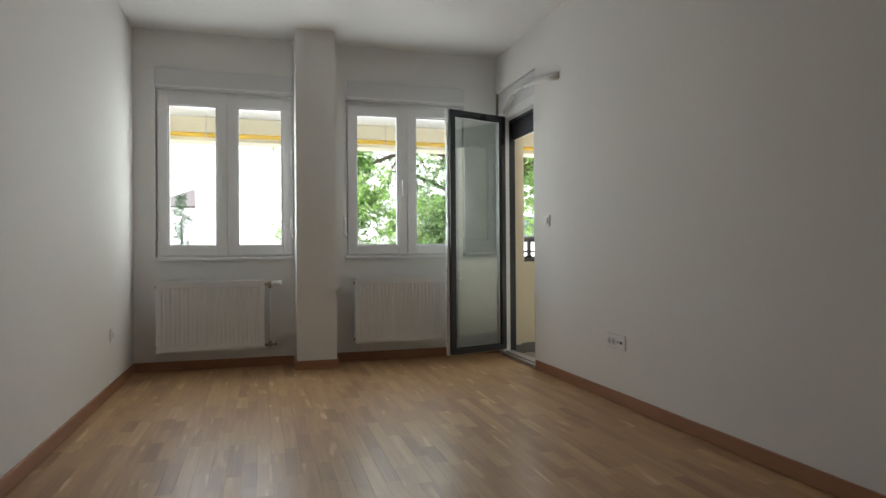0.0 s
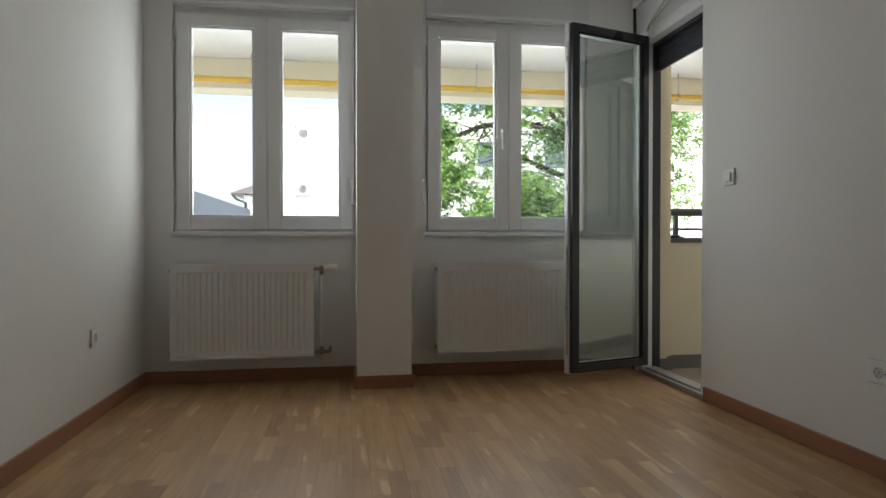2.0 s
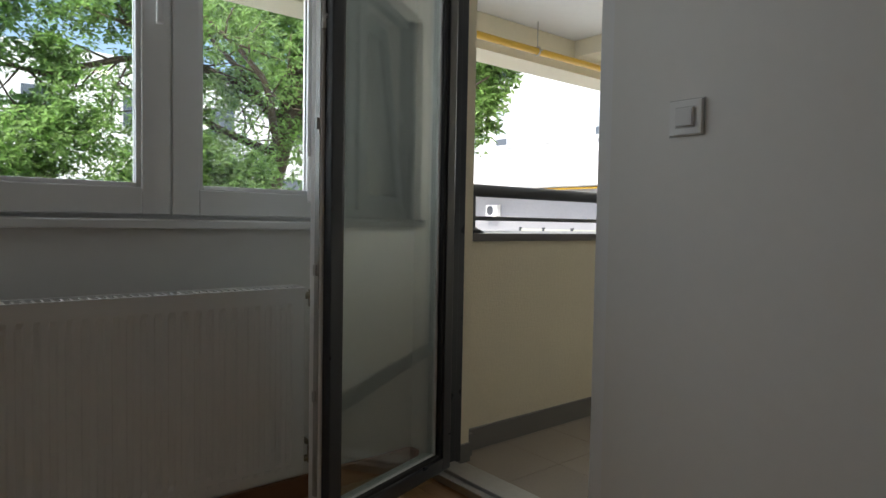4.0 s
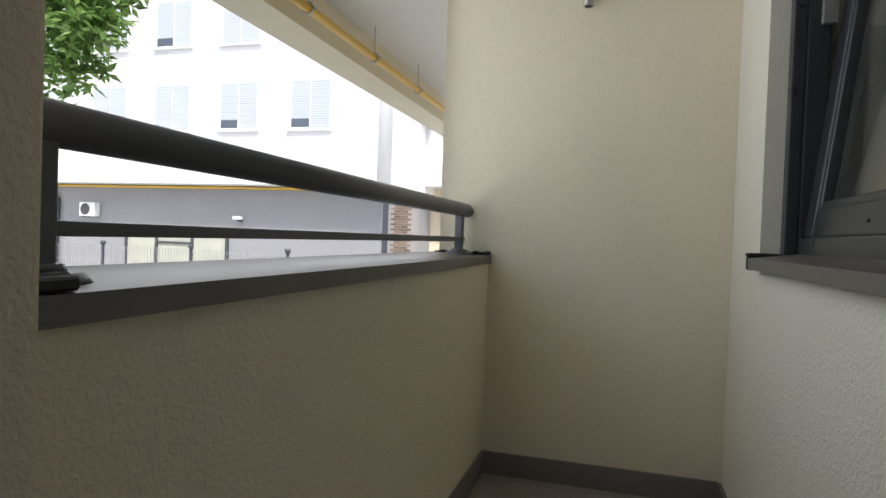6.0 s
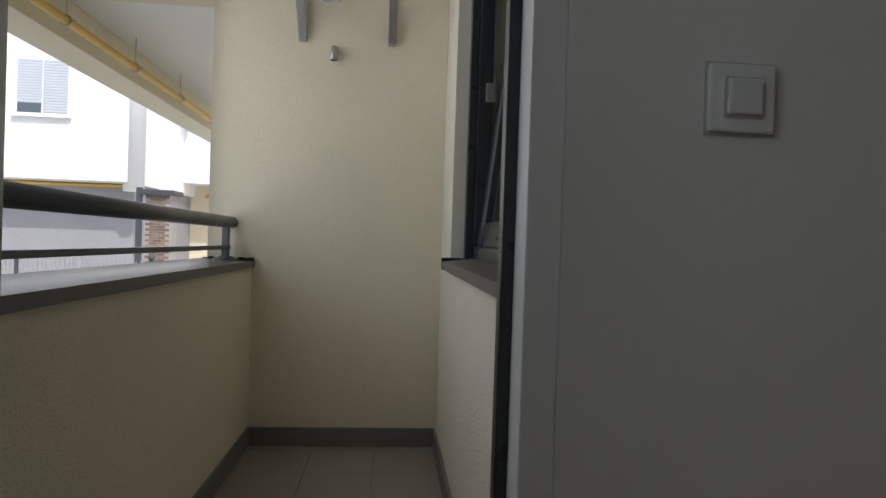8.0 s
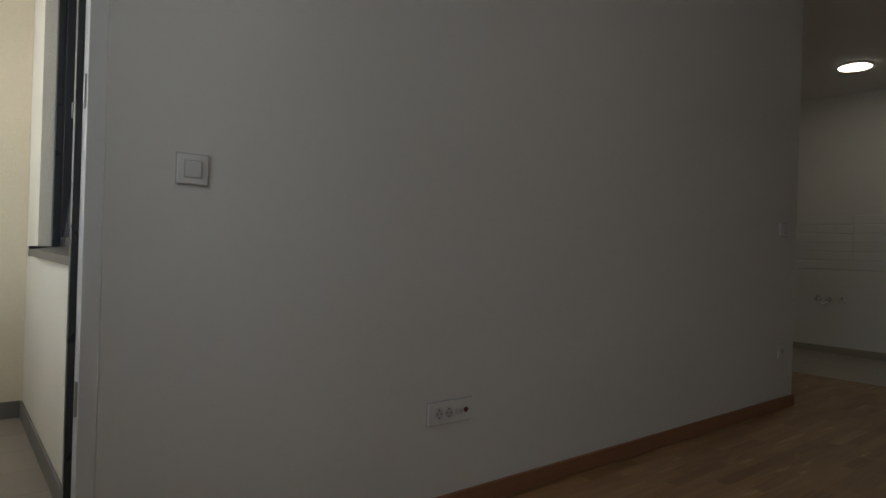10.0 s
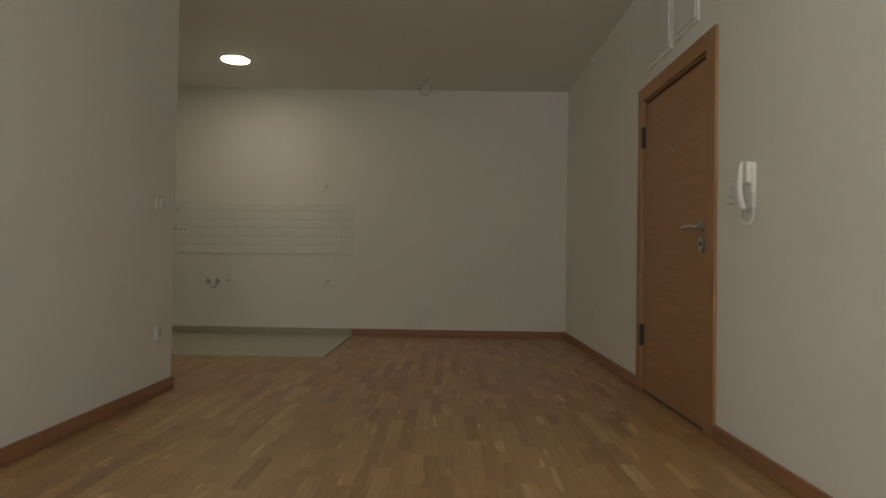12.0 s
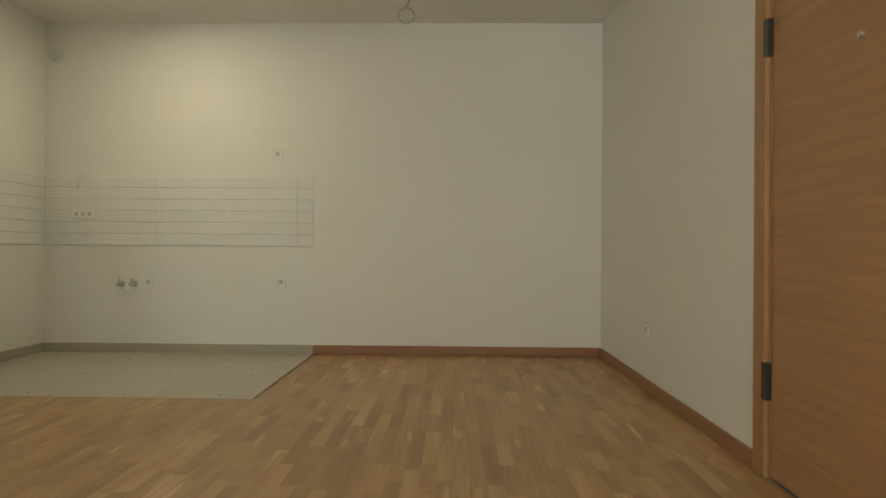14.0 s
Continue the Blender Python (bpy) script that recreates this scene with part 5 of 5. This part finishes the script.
# white apartment house opposite the balcony
FX = 21.0
apt = thing("apartment_house", "white rendered apartment house with shuttered windows", "house", "", (FX, 14, GZ))
wy = [15.2 + 2.77 * i for i in range(8)]
bm = bmesh.new()
box(bm, FX, FX + 9, 12.75, 39.2, 2.56, 13.2)
part("wall", bm, M_BUILD, apt)
B("ground_storey", (FX + 0.9, FX + 9, 12.9, 39, GZ, 2.555), M_GREYW, apt, label="grey painted ground storey, set back")
B("roof_slab", (FX - 0.3, FX + 9.3, 12.4, 39.5, 13.2, 13.5), M_GREYW, apt)
bm = bmesh.new()
cyl(bm, (FX + 0.32, 12.68, 2.3), (FX + 0.32, 12.68, 13.2), 0.30, seg=24)
part("corner_column", bm, M_BUILD, apt)
k = 0
for z in (4.42, 7.40, 10.38):
    for y in wy:
        facade_window(apt, FX, y, z, 1.55, 1.70, 1 if (k * 7) % 5 < 3 else 0)
        k += 1
settle(apt)
e = thing("wall_gas_pipe", "thin yellow gas pipe along the house opposite", "pipe", "", (FX + 0.8, 20, 3.55))
C("pipe", (FX + 0.82, 13.0, 2.48), (FX + 0.82, 38, 2.48), 0.045, M_YELLOW, e, seg=10)
settle(e)
ac_unit(FX + 0.9, 25.1, 1.29, "-x")
e = thing("drainpipe", "dark grey drainpipe with a bend on the house opposite", "drainpipe", "", (FX + 0.8, 29.6, GZ))
bm = bmesh.new()
tube(bm, [(FX + 0.78, 27.5, 2.35), (FX + 0.78, 27.2, 2.25), (FX + 0.78, 26.8, 1.95), (FX + 0.78, 26.8, GZ)], 0.11, 10)
part("pipe", bm, M_DKGREY, e)
settle(e)
e = thing("wall_lamp", "small outdoor lamp on the grey ground storey", "lamp", "", (FX + 0.8, 18.4, 2.1))
B("arm", (FX + 0.7, FX + 0.9, 18.3, 18.4, 1.27, 1.33), M_DKGREY, e)
B("shade", (FX + 0.55, FX + 0.75, 18.2, 18.5, 1.33, 1.45), M_PLATE, e, 0.02)
settle(e)
# glazed entrance in the grey storey
e = thing("shop_window", "glazed shop window in dark frames on the ground storey", "window", "", (FX + 0.8, 22, GZ))
M_PANELG = material("pale_shop_panel", (0.45, 0.46, 0.38), 0.35, var=0.15, scale=1.5)
for a, b in ((18.95, 20.35), (20.45, 21.95), (22.05, 23.35)):
    B("pane", (FX + 0.86, FX + 0.895, a, b, GZ + 0.1, 0.74), M_PANELG, e)
for a in (18.9, 20.4, 22.0, 23.4):
    B("mullion", (FX + 0.80, FX + 0.895, a - 0.05, a + 0.05, GZ, 0.80), M_DKGREY, e)
B("transom", (FX + 0.80, FX + 0.895, 20.45, 21.95, 0.36, 0.44), M_DKGREY, e)
settle(e)

# second house beyond, with an overhanging white storey
h2 = thing("corner_house", "white house with a cream ground storey behind a brick pier", "house", "", (26, 9, GZ))
B("upper_wall", (26, 34, -2, 14.25, 3.0, 12.5), M_BUILD, h2)
B("ground_wall", (27.4, 34, -2, 14.0, GZ, 2.995), M_CREAMWALL, h2, label="cream ground storey wall")
B("roof_slab", (25.8, 34.3, -2.3, 12.8, 12.5, 12.8), M_GREYW, h2)
B("corner_strip", (25.6, 25.9, 14.3, 14.5, 2.0, 12.4), M_DKGREY, h2)
bal = B("balcony", (25.2, 26.0, 12.4, 13.9, 5.4, 5.52), M_GREYW, h2)
for yy in (12.4, 12.9, 13.4, 13.87):
    B("baluster", (25.22, 25.26, yy, yy + 0.03, 5.52, 6.1), M_DKGREY, bal)
B("top_rail", (25.2, 25.27, 12.4, 13.9, 6.08, 6.14), M_DKGREY, bal)
settle(h2)
e = thing("house_gas_pipe", "yellow gas pipe on the cream ground storey", "pipe", "", (27.3, 8, 2.6))
C("pipe", (27.34, -2, 2.62), (27.34, 12.3, 2.62), 0.06, M_YELLOW, e, seg=10)
settle(e)

# brick pier
pier = thing("brick_pier", "brown brick pier with a dark cap", "pier", "", (18.4, 10.75, GZ))
B("core", (18.13, 18.67, 10.49, 11.10, GZ, 2.03), M_MORTAR, pier)
B("cap", (18.02, 18.78, 10.37, 11.22, 2.03, 2.15), M_DKGREY, pier, 0.01)
bmx = bmesh.new()
box(bmx, -0.01, 0.0, 0.004, 0.196, 0.004, 0.066)
bevel(bmx, 0.003, 1)
brick_me = mesh_of(bmx, "brick", M_BRICK)
row = 0
z = -0.02
while z < 1.99:
    off = -0.1 if row % 2 else 0.0
    for i in range(4):
        y = 10.49 + off + 0.2 * i
        if 10.46 < y and y + 0.2 < 11.13:
            o = new("brick", brick_me)
            o.parent = pier
            o.location = (18.13, y, z)
    row += 1
    z += 0.07
B("downpipe", (18.05, 18.12, 11.16, 11.30, GZ, 2.2), M_DKGREY, pier)
settle(pier)

# wire fence posts along the yard
fence = thing("wire_fence", "low wire mesh fence with dark posts", "fence", "", (12, 12, GZ))
for i in range(6):
    y = 10.1 + 2.85 * i
    B("post", (16.0, 16.06, y, y + 0.06, GZ, 0.44), M_DKGREY, fence)
    C("post_cap", (16.03, y + 0.03, 0.44), (16.03, y + 0.03, 0.54), 0.07, M_DKGREY, fence, seg=10)
bm = bmesh.new()
for i in range(180):
    y = 9.5 + 0.095 * i
    box(bm, 16.026, 16.034, y, y + 0.008, GZ, 0.42)
for z in (-0.8, -0.4, 0.0, 0.36):
    box(bm, 16.024, 16.036, 9.5, 26.5, z, z + 0.008)
part("wire_mesh", bm, M_ZINC, fence)
settle(fence)

# pale house with air conditioners, straight ahead of the windows
nh = thing("pale_house", "pale rendered house with two air conditioners", "house", "", (10, 32, GZ))
B("wall", (-2.76, 28, 32, 40, GZ, 7.45), M_BUILD2, nh)
B("roof_edge", (-2.8, 28.1, 31.96, 40.1, 7.45, 7.54), M_BUILD, nh)
for x in (3.5, 7.0, 10.5, 14.0):
    for z in (1.6, 4.6):
        w = B("window", (x, x + 1.3, 31.94, 32.03, z, z + 1.4), M_PVC, nh)
        B("pane", (x + 0.08, x + 1.22, 31.925, 31.938, z + 0.08, z + 1.32), M_FARGLASS, w)
        B("sill", (x - 0.06, x + 1.36, 31.86, 31.94, z - 0.07, z - 0.01), M_BUILD, w)
bm = bmesh.new()
cyl(bm, (-1.9, 31.93, GZ), (-1.9, 31.93, 6.3), 0.05, seg=10)
cyl(bm, (-1.9, 31.93, 6.3), (-1.9, 31.93, 6.6), 0.05, 0.13, seg=10)
part("drainpipe", bm, M_BUILD, nh)
settle(nh)
ac_unit(-1.38, 32, 5.80, "-y")
ac_unit(-1.42, 32, 3.15, "-y")

# low house, metal fence and bush to the side
lh = thing("low_house", "low white house with a dark hipped roof", "house", "", (-1, 46, GZ))
B("wall", (-5.9, 4.6, 42.6, 50, GZ, 3.9), M_BUILD, lh)
bm = bmesh.new()
a = [bm.verts.new(p) for p in ((-6.7, 41.8, 3.95), (5.2, 41.8, 3.95), (5.2, 50.7, 3.95), (-6.7, 50.7, 3.95))]
r = [bm.verts.new(p) for p in ((-2.9, 46.2, 5.9), (1.0, 46.2, 5.9))]
bm.faces.new((a[0], a[1], r[1], r[0]))
bm.faces.new((a[2], a[3], r[0], r[1]))
bm.faces.new((a[1], a[2], r[1]))
bm.faces.new((a[3], a[0], r[0]))
bm.faces.new(a[::-1])
part("roof", bm, M_ROOF, lh)
bm = bmesh.new()
tube(bm, [(-6.5, 41.9, 3.9), (-6.3, 42.1, 3.6), (-5.8, 42.5, 3.4), (-5.8, 42.5, GZ)], 0.1, 8)
part("drainpipe", bm, M_DKGREY, lh)
settle(lh)
mf = thing("metal_fence", "blue-grey corrugated sheet fence", "fence", "", (-3.8, 16, GZ))
bm = bmesh.new()
cols = []
y = 11.0
i = 0
while y < 31.0:
    xx = -3.82 + (0.02 if i % 4 in (1, 2) else -0.02)
    cols.append((bm.verts.new((xx, y, GZ)), bm.verts.new((xx, y, 2.38)), bm.verts.new((xx - 0.01, y, GZ)), bm.verts.new((xx - 0.01, y, 2.27))))
    y += 0.06
    i += 1
for p, q in zip(cols, cols[1:]):
    bm.faces.new((p[0], q[0], q[1], p[1]))
    bm.faces.new((p[2], p[3], q[3], q[2]))
    bm.faces.new((p[1], q[1], q[3], p[3]))
M_SHEET = material("blue_grey_sheet", (0.16, 0.19, 0.22), 0.5, metal=0.2, var=0.08, scale=2)
part("sheeting", bm, M_SHEET, mf)
settle(mf)


# ---------------------------------------------------------------- tree and bush
def leaf_cloud(centres, count, size, rng, mat, name, parent, label="", flat=0.6):
    """Small pointed leaves in sprays of five round the given centres, as one mesh."""
    verts, faces = [], []
    for c, rad in centres:
        c = Vector(c)
        for _ in range(count // 5):
            d = Vector((rng.gauss(0, 1), rng.gauss(0, 1), rng.gauss(0, 1)))
            d = d.normalized() * rad * (0.3 + 0.75 * rng.random() ** 0.6)
            d.z *= flat
            p = c + d
            q = Euler((rng.uniform(-0.8, 0.8), rng.uniform(-0.8, 0.8), rng.uniform(0, 6.28))).to_matrix()
            for k in range(5):
                s = size * rng.uniform(0.6, 1.25)
                turn = Euler((rng.uniform(-0.5, 0.5), rng.uniform(-0.3, 0.5), 1.1 * (k - 2) + rng.uniform(-0.2, 0.2))).to_matrix()
                i = len(verts)
                for v in ((0.1, 0, 0), (0.45, -0.2, 0.05), (1.0, 0, -0.08), (0.45, 0.2, 0.05)):
                    verts.append(p + q @ (turn @ (Vector(v) * s)))
                faces += [(i, i + 1, i + 2), (i, i + 2, i + 3)]
    me = bpy.data.meshes.new(name)
    me.from_pydata(verts, [], faces)
    me.materials.append(mat)
    ob = new(name, me)
    ob.parent = parent
    if label:
        tagged(ob, label)
    return ob


rng = random.Random(7)
TX, TY = 5.0, 12.6
tree = thing("tree", "broad green deciduous tree in front of the house", "tree", "", (TX, TY, GZ))
bm = bmesh.new()
tube(bm, [(TX - 0.1, TY, GZ), (TX - 0.08, TY, 0.4), (TX - 0.03, TY, 1.3), (TX + 0.3, TY - 0.05, 2.5), (TX + 0.5, TY, 3.6)], 0.23, 12, taper=0.6)
part("trunk", bm, M_BARK, tree)


def limb(pts, r, twigs, down=0.0):
    """A tapered limb with thin side twigs."""
    bm = bmesh.new()
    tube(bm, pts, r, 8, taper=0.25)
    for s in range(1, len(pts)):
        for _ in range(twigs):
            q = pts[s - 1].lerp(pts[s], rng.random())
            d = Vector((rng.uniform(-1, 1), rng.uniform(-0.6, 0.6), rng.uniform(-0.5 - down, 0.8 - down))).normalized()
            ln = rng.uniform(0.4, 1.0)
            bend = Vector((rng.uniform(-0.15, 0.15), 0, rng.uniform(-0.12, 0.05)))
            tube(bm, [q, q + d * 0.5 * ln + bend, q + d * ln + bend * 0.5], 0.016, 5, taper=0.35)
    part("limb", bm, M_BARK, tree)


# the long bare limb that reaches out to the side
limb([Vector(p) for p in ((TX + 0.2, TY, 2.5), (4.4, 12.5, 2.95), (3.6, 12.4, 3.1), (2.9, 12.4, 2.95), (2.1, 12.3, 2.62), (1.4, 12.3, 2.7))], 0.075, 6, 0.55)
limb([Vector(p) for p in ((3.5, 12.4, 3.08), (3.0, 12.2, 3.35), (2.4, 12.2, 3.5), (1.7, 12.2, 3.9))], 0.04, 4)
limbs = []
for k in range(9):
    a = 2 * math.pi * k / 9 + rng.uniform(-0.2, 0.2)
    z = rng.uniform(1.8, 3.2)
    ln = rng.uniform(2.0, 3.2)
    up = rng.uniform(0.35, 1.3)
    pts = [Vector((TX + 0.25, TY, z))]
    for s in range(1, 6):
        t = s / 5
        b = a + 0.25 * math.sin(3 * t)
        pts.append(Vector((TX + 0.25 + math.cos(b) * ln * t, TY + math.sin(b) * ln * 0.7 * t, z + up * ln * t * (1 - 0.25 * t) + rng.uniform(-0.1, 0.1))))
    limb(pts, 0.075, 2)
    limbs += pts[2:]
centres = [(p + Vector((rng.uniform(-0.4, 0.4), rng.uniform(-0.3, 0.3), rng.uniform(-0.3, 0.5))), rng.uniform(0.5, 0.85)) for p in limbs]
# the full side over the trunk
for _ in range(64):
    centres.append((Vector((rng.uniform(3.7, 7.2), rng.uniform(11.8, 13.2), rng.uniform(0.9, 5.2))), rng.uniform(0.4, 0.75)))
# upper leaves along the bare limb and the low thicket under it
for _ in range(40):
    centres.append((Vector((rng.uniform(0.6, 4.0), rng.uniform(11.8, 12.8), rng.uniform(2.95, 4.5))), rng.uniform(0.3, 0.6)))
for _ in range(60):
    u = rng.random()
    centres.append((Vector((1.5 + 3.1 * u, rng.uniform(11.7, 12.9), rng.uniform(0.8, 1.75 + 0.75 * math.sin(math.pi * min(1, u * 1.25))))), rng.uniform(0.3, 0.5)))
for _ in range(14):
    centres.append((Vector((rng.uniform(0.6, 2.3), rng.uniform(11.9, 12.7), rng.uniform(1.3, 2.9))), rng.uniform(0.22, 0.4)))
centres = [c for c in centres if c[0].x + 0.8 * c[1] < 0.68 * (c[0].y - 2.04) + 0.56]
# a branch that hangs down towards the balcony
limb([Vector(p) for p in ((TX + 0.3, 12.4, 2.7), (5.3, 11.0, 3.0), (5.2, 9.4, 2.9), (5.1, 8.3, 2.6), (5.05, 7.85, 2.1))], 0.06, 2)
near = []
for _ in range(46):
    zz = rng.uniform(1.75, 3.2)
    near.append((Vector((4.93 + rng.uniform(0.0, 0.10 + 0.22 * (zz - 1.6)), 7.85 + rng.uniform(-0.2, 0.3), zz)), rng.uniform(0.13, 0.24)))
near_leaves = leaf_cloud(near, 150, 0.085, rng, M_LEAF, "hanging_foliage", tree, "hanging leaves near the balcony", 0.85)
near_leaves["kind"] = "stuff"
crown = leaf_cloud(centres, 460, 0.105, rng, M_LEAF, "crown", tree, "dense bright green leaves with gaps", 0.8)
crown["kind"] = "stuff"
settle(tree)
bush = thing("bush", "dark green upright bush beside the pale house", "bush", "", (-3.15, 30.0, GZ))
leaf_cloud([(Vector((-3.15 + rng.uniform(-0.2, 0.2), 30.0 + rng.uniform(-0.3, 0.3), GZ + 0.4 + 0.33 * i)), 0.5 - 0.02 * i) for i in range(14)], 260, 0.11, rng, M_BUSH, "foliage", bush, "", 0.9)
C("stem", (-3.15, 30.0, GZ), (-3.15, 30.0, 2.6), 0.07, M_BARK, bush, r2=0.03, seg=8)
settle(bush)

# ================================================================ pieces
# splashback tiles
sb = thing("splashback", "white glazed tile splashback over the kitchen worktop height", "splashback", "", (TX0, YK, 0.92))
B("adhesive_bed", (TX0 + 0.002, XK - 0.001, YK, YK + 0.002, 0.922, 1.518), M_GROUTW, sb)
B("adhesive_bed_side", (XK - 0.002, XK, YK + 0.002, TY1 + 0.3, 0.922, 1.518), M_GROUTW, sb)


def tile_mesh(w, h, d, name, mat, r):
    bm = bmesh.new()
    g = 0.0008
    c = r
    base = [(g, g), (w - g, g), (w - g, h - g), (g, h - g)]
    e = c * 0.2 if w > 0.3 else c
    top = [(g + e, g + c), (w - g - e, g + c), (w - g - e, h - g - c), (g + e, h - g - c)]
    a = [bm.verts.new((x, 0, z)) for x, z in base]
    b = [bm.verts.new((x, d * 0.45, z)) for x, z in base]
    t = [bm.verts.new((x, d, z)) for x, z in top]
    for p, q in ((a, b), (b, t)):
        for i in range(4):
            j = (i + 1) % 4
            bm.faces.new((p[i], p[j], q[j], q[i]))
    bm.faces.new(t)
    bm.faces.new(a[::-1])
    return mesh_of(bm, name, mat)


th = 0.0996
cut_w = 0.142
TW = 0.60
full = tile_mesh(TW, th, 0.008, "tile", M_WTILE, 0.007)
cut = tile_mesh(cut_w, th, 0.008, "tile", M_WTILE, 0.007)
last_w = (XK - 0.01 - TX0 - cut_w) % TW
last = tile_mesh(last_w, th, 0.008, "tile", M_WTILE, 0.007)
for r in range(6):
    z = 0.921 + th * r
    o = new("tile", cut)
    o.parent, o.location = sb, (TX0 + 0.001, YK + 0.002, z)
    x = TX0 + 0.001 + cut_w
    while x + TW < XK - 0.005:
        o = new("tile", full)
        o.parent, o.location = sb, (x, YK + 0.002, z)
        x += TW
    o = new("tile", last)
    o.parent, o.location = sb, (x, YK + 0.002, z)
    for i in range(3):
        o = new("tile", full)
        o.parent, o.location, o.rotation_euler = sb, (XK - 0.002, YK + 0.012 + TW * i, z), (0, 0, radians(90))
settle(sb)


def floor_tiles(parent, x0, x1, y0, y1, s, top, mat):
    cache = {}
    y = y0
    while y < y1 - 0.01:
        hy = min(s, y1 - y)
        x = x0
        while x < x1 - 0.01:
            hx = min(s, x1 - x)
            key = (round(hx, 3), round(hy, 3))
            if key not in cache:
                bm = bmesh.new()
                box(bm, 0.0012, hx - 0.0012, 0.0012, hy - 0.0012, -0.008, 0)
                bevel(bm, 0.0008, 1)
                cache[key] = mesh_of(bm, "tile", mat)
            o = new("tile", cache[key])
            o.parent, o.location = parent, (x, y, top)
            x += s
        y += s


floor_tiles(bfloor, XRO, BX1, BY0, BY1, 0.305, ZB, M_BTILE)
kf = structure(B("floor_kitchen_tiles", (TX0, XK, YK, TY1, -0.019, -0.0085), M_GROUT), "pale grey tiled floor of the kitchen corner", "floor")
floor_tiles(kf, TX0 + 0.004, XK, YK, TY1 - 0.004, 0.60, 0.0, M_KTILE)
# metal joint strip between tiles and parquet
bm = bmesh.new()
box(bm, TX0 - 0.004, TX0 + 0.003, YK + 0.02, TY1 + 0.003, -0.018, 0.0012)
box(bm, TX0 + 0.003, XK, TY1 - 0.003, TY1 + 0.004, -0.018, 0.0012)
structure(part("trim", bm, M_TRIM), "thin metal joint strip between tile and parquet", "trim")

# parquet strips
PW = 0.066
lengths = [0.24, 0.31, 0.39, 0.47]
piece_me = []
for ln in lengths:
    bm = bmesh.new()
    g = 0.0003
    box(bm, g, PW - g, g, ln - g, -0.019, 0.0)
    piece_me.append(mesh_of(bm, "parquet_strip", M_PARQ))
verts, faces = [], []
made = 0
prng = random.Random(3)
ncol = int(round((XK - XL) / PW)) + 1
for c in range(ncol):
    x = XL + c * PW
    xc = x + PW / 2
    if xc < TX0:
        lo, hi = YK, YF
    elif xc < XR + 0.02:
        lo, hi = TY1 + 0.004, YF
    else:
        lo, hi = TY1 + 0.004, YEND
    y = lo - prng.uniform(0, 0.4)
    while y < hi:
        k = prng.randrange(4)
        ln = lengths[k]
        ya, yb = max(y, lo), min(y + ln, hi)
        if yb - ya > 0.004:
            whole = ya == y and yb == y + ln
            if whole and -0.25 < xc < 1.75 and 1.3 < y < 4.3 and made < 300:
                o = new("parquet_strip", piece_me[k])
                o.parent, o.location = floor, (x, y, 0)
                made += 1
            else:
                g = 0.0003
                n = len(verts)
                xb = min(x + PW, XK)
                for px in (x + g, xb - g):
                    for py in (ya + g, yb - g):
                        for pz in (-0.019, 0.0):
                            verts.append((px, py, pz))
                for f in ((0, 1, 3, 2), (4, 6, 7, 5), (0, 4, 5, 1), (2, 3, 7, 6), (0, 2, 6, 4), (1, 5, 7, 3)):
                    faces.append(tuple(n + i for i in f))
        y += ln
me = bpy.data.meshes.new("parquet_field")
me.from_pydata(verts, [], faces)
me.materials.append(M_PARQ2)
field = new("parquet_field", me)
field.parent = floor
field["kind"] = "stuff"
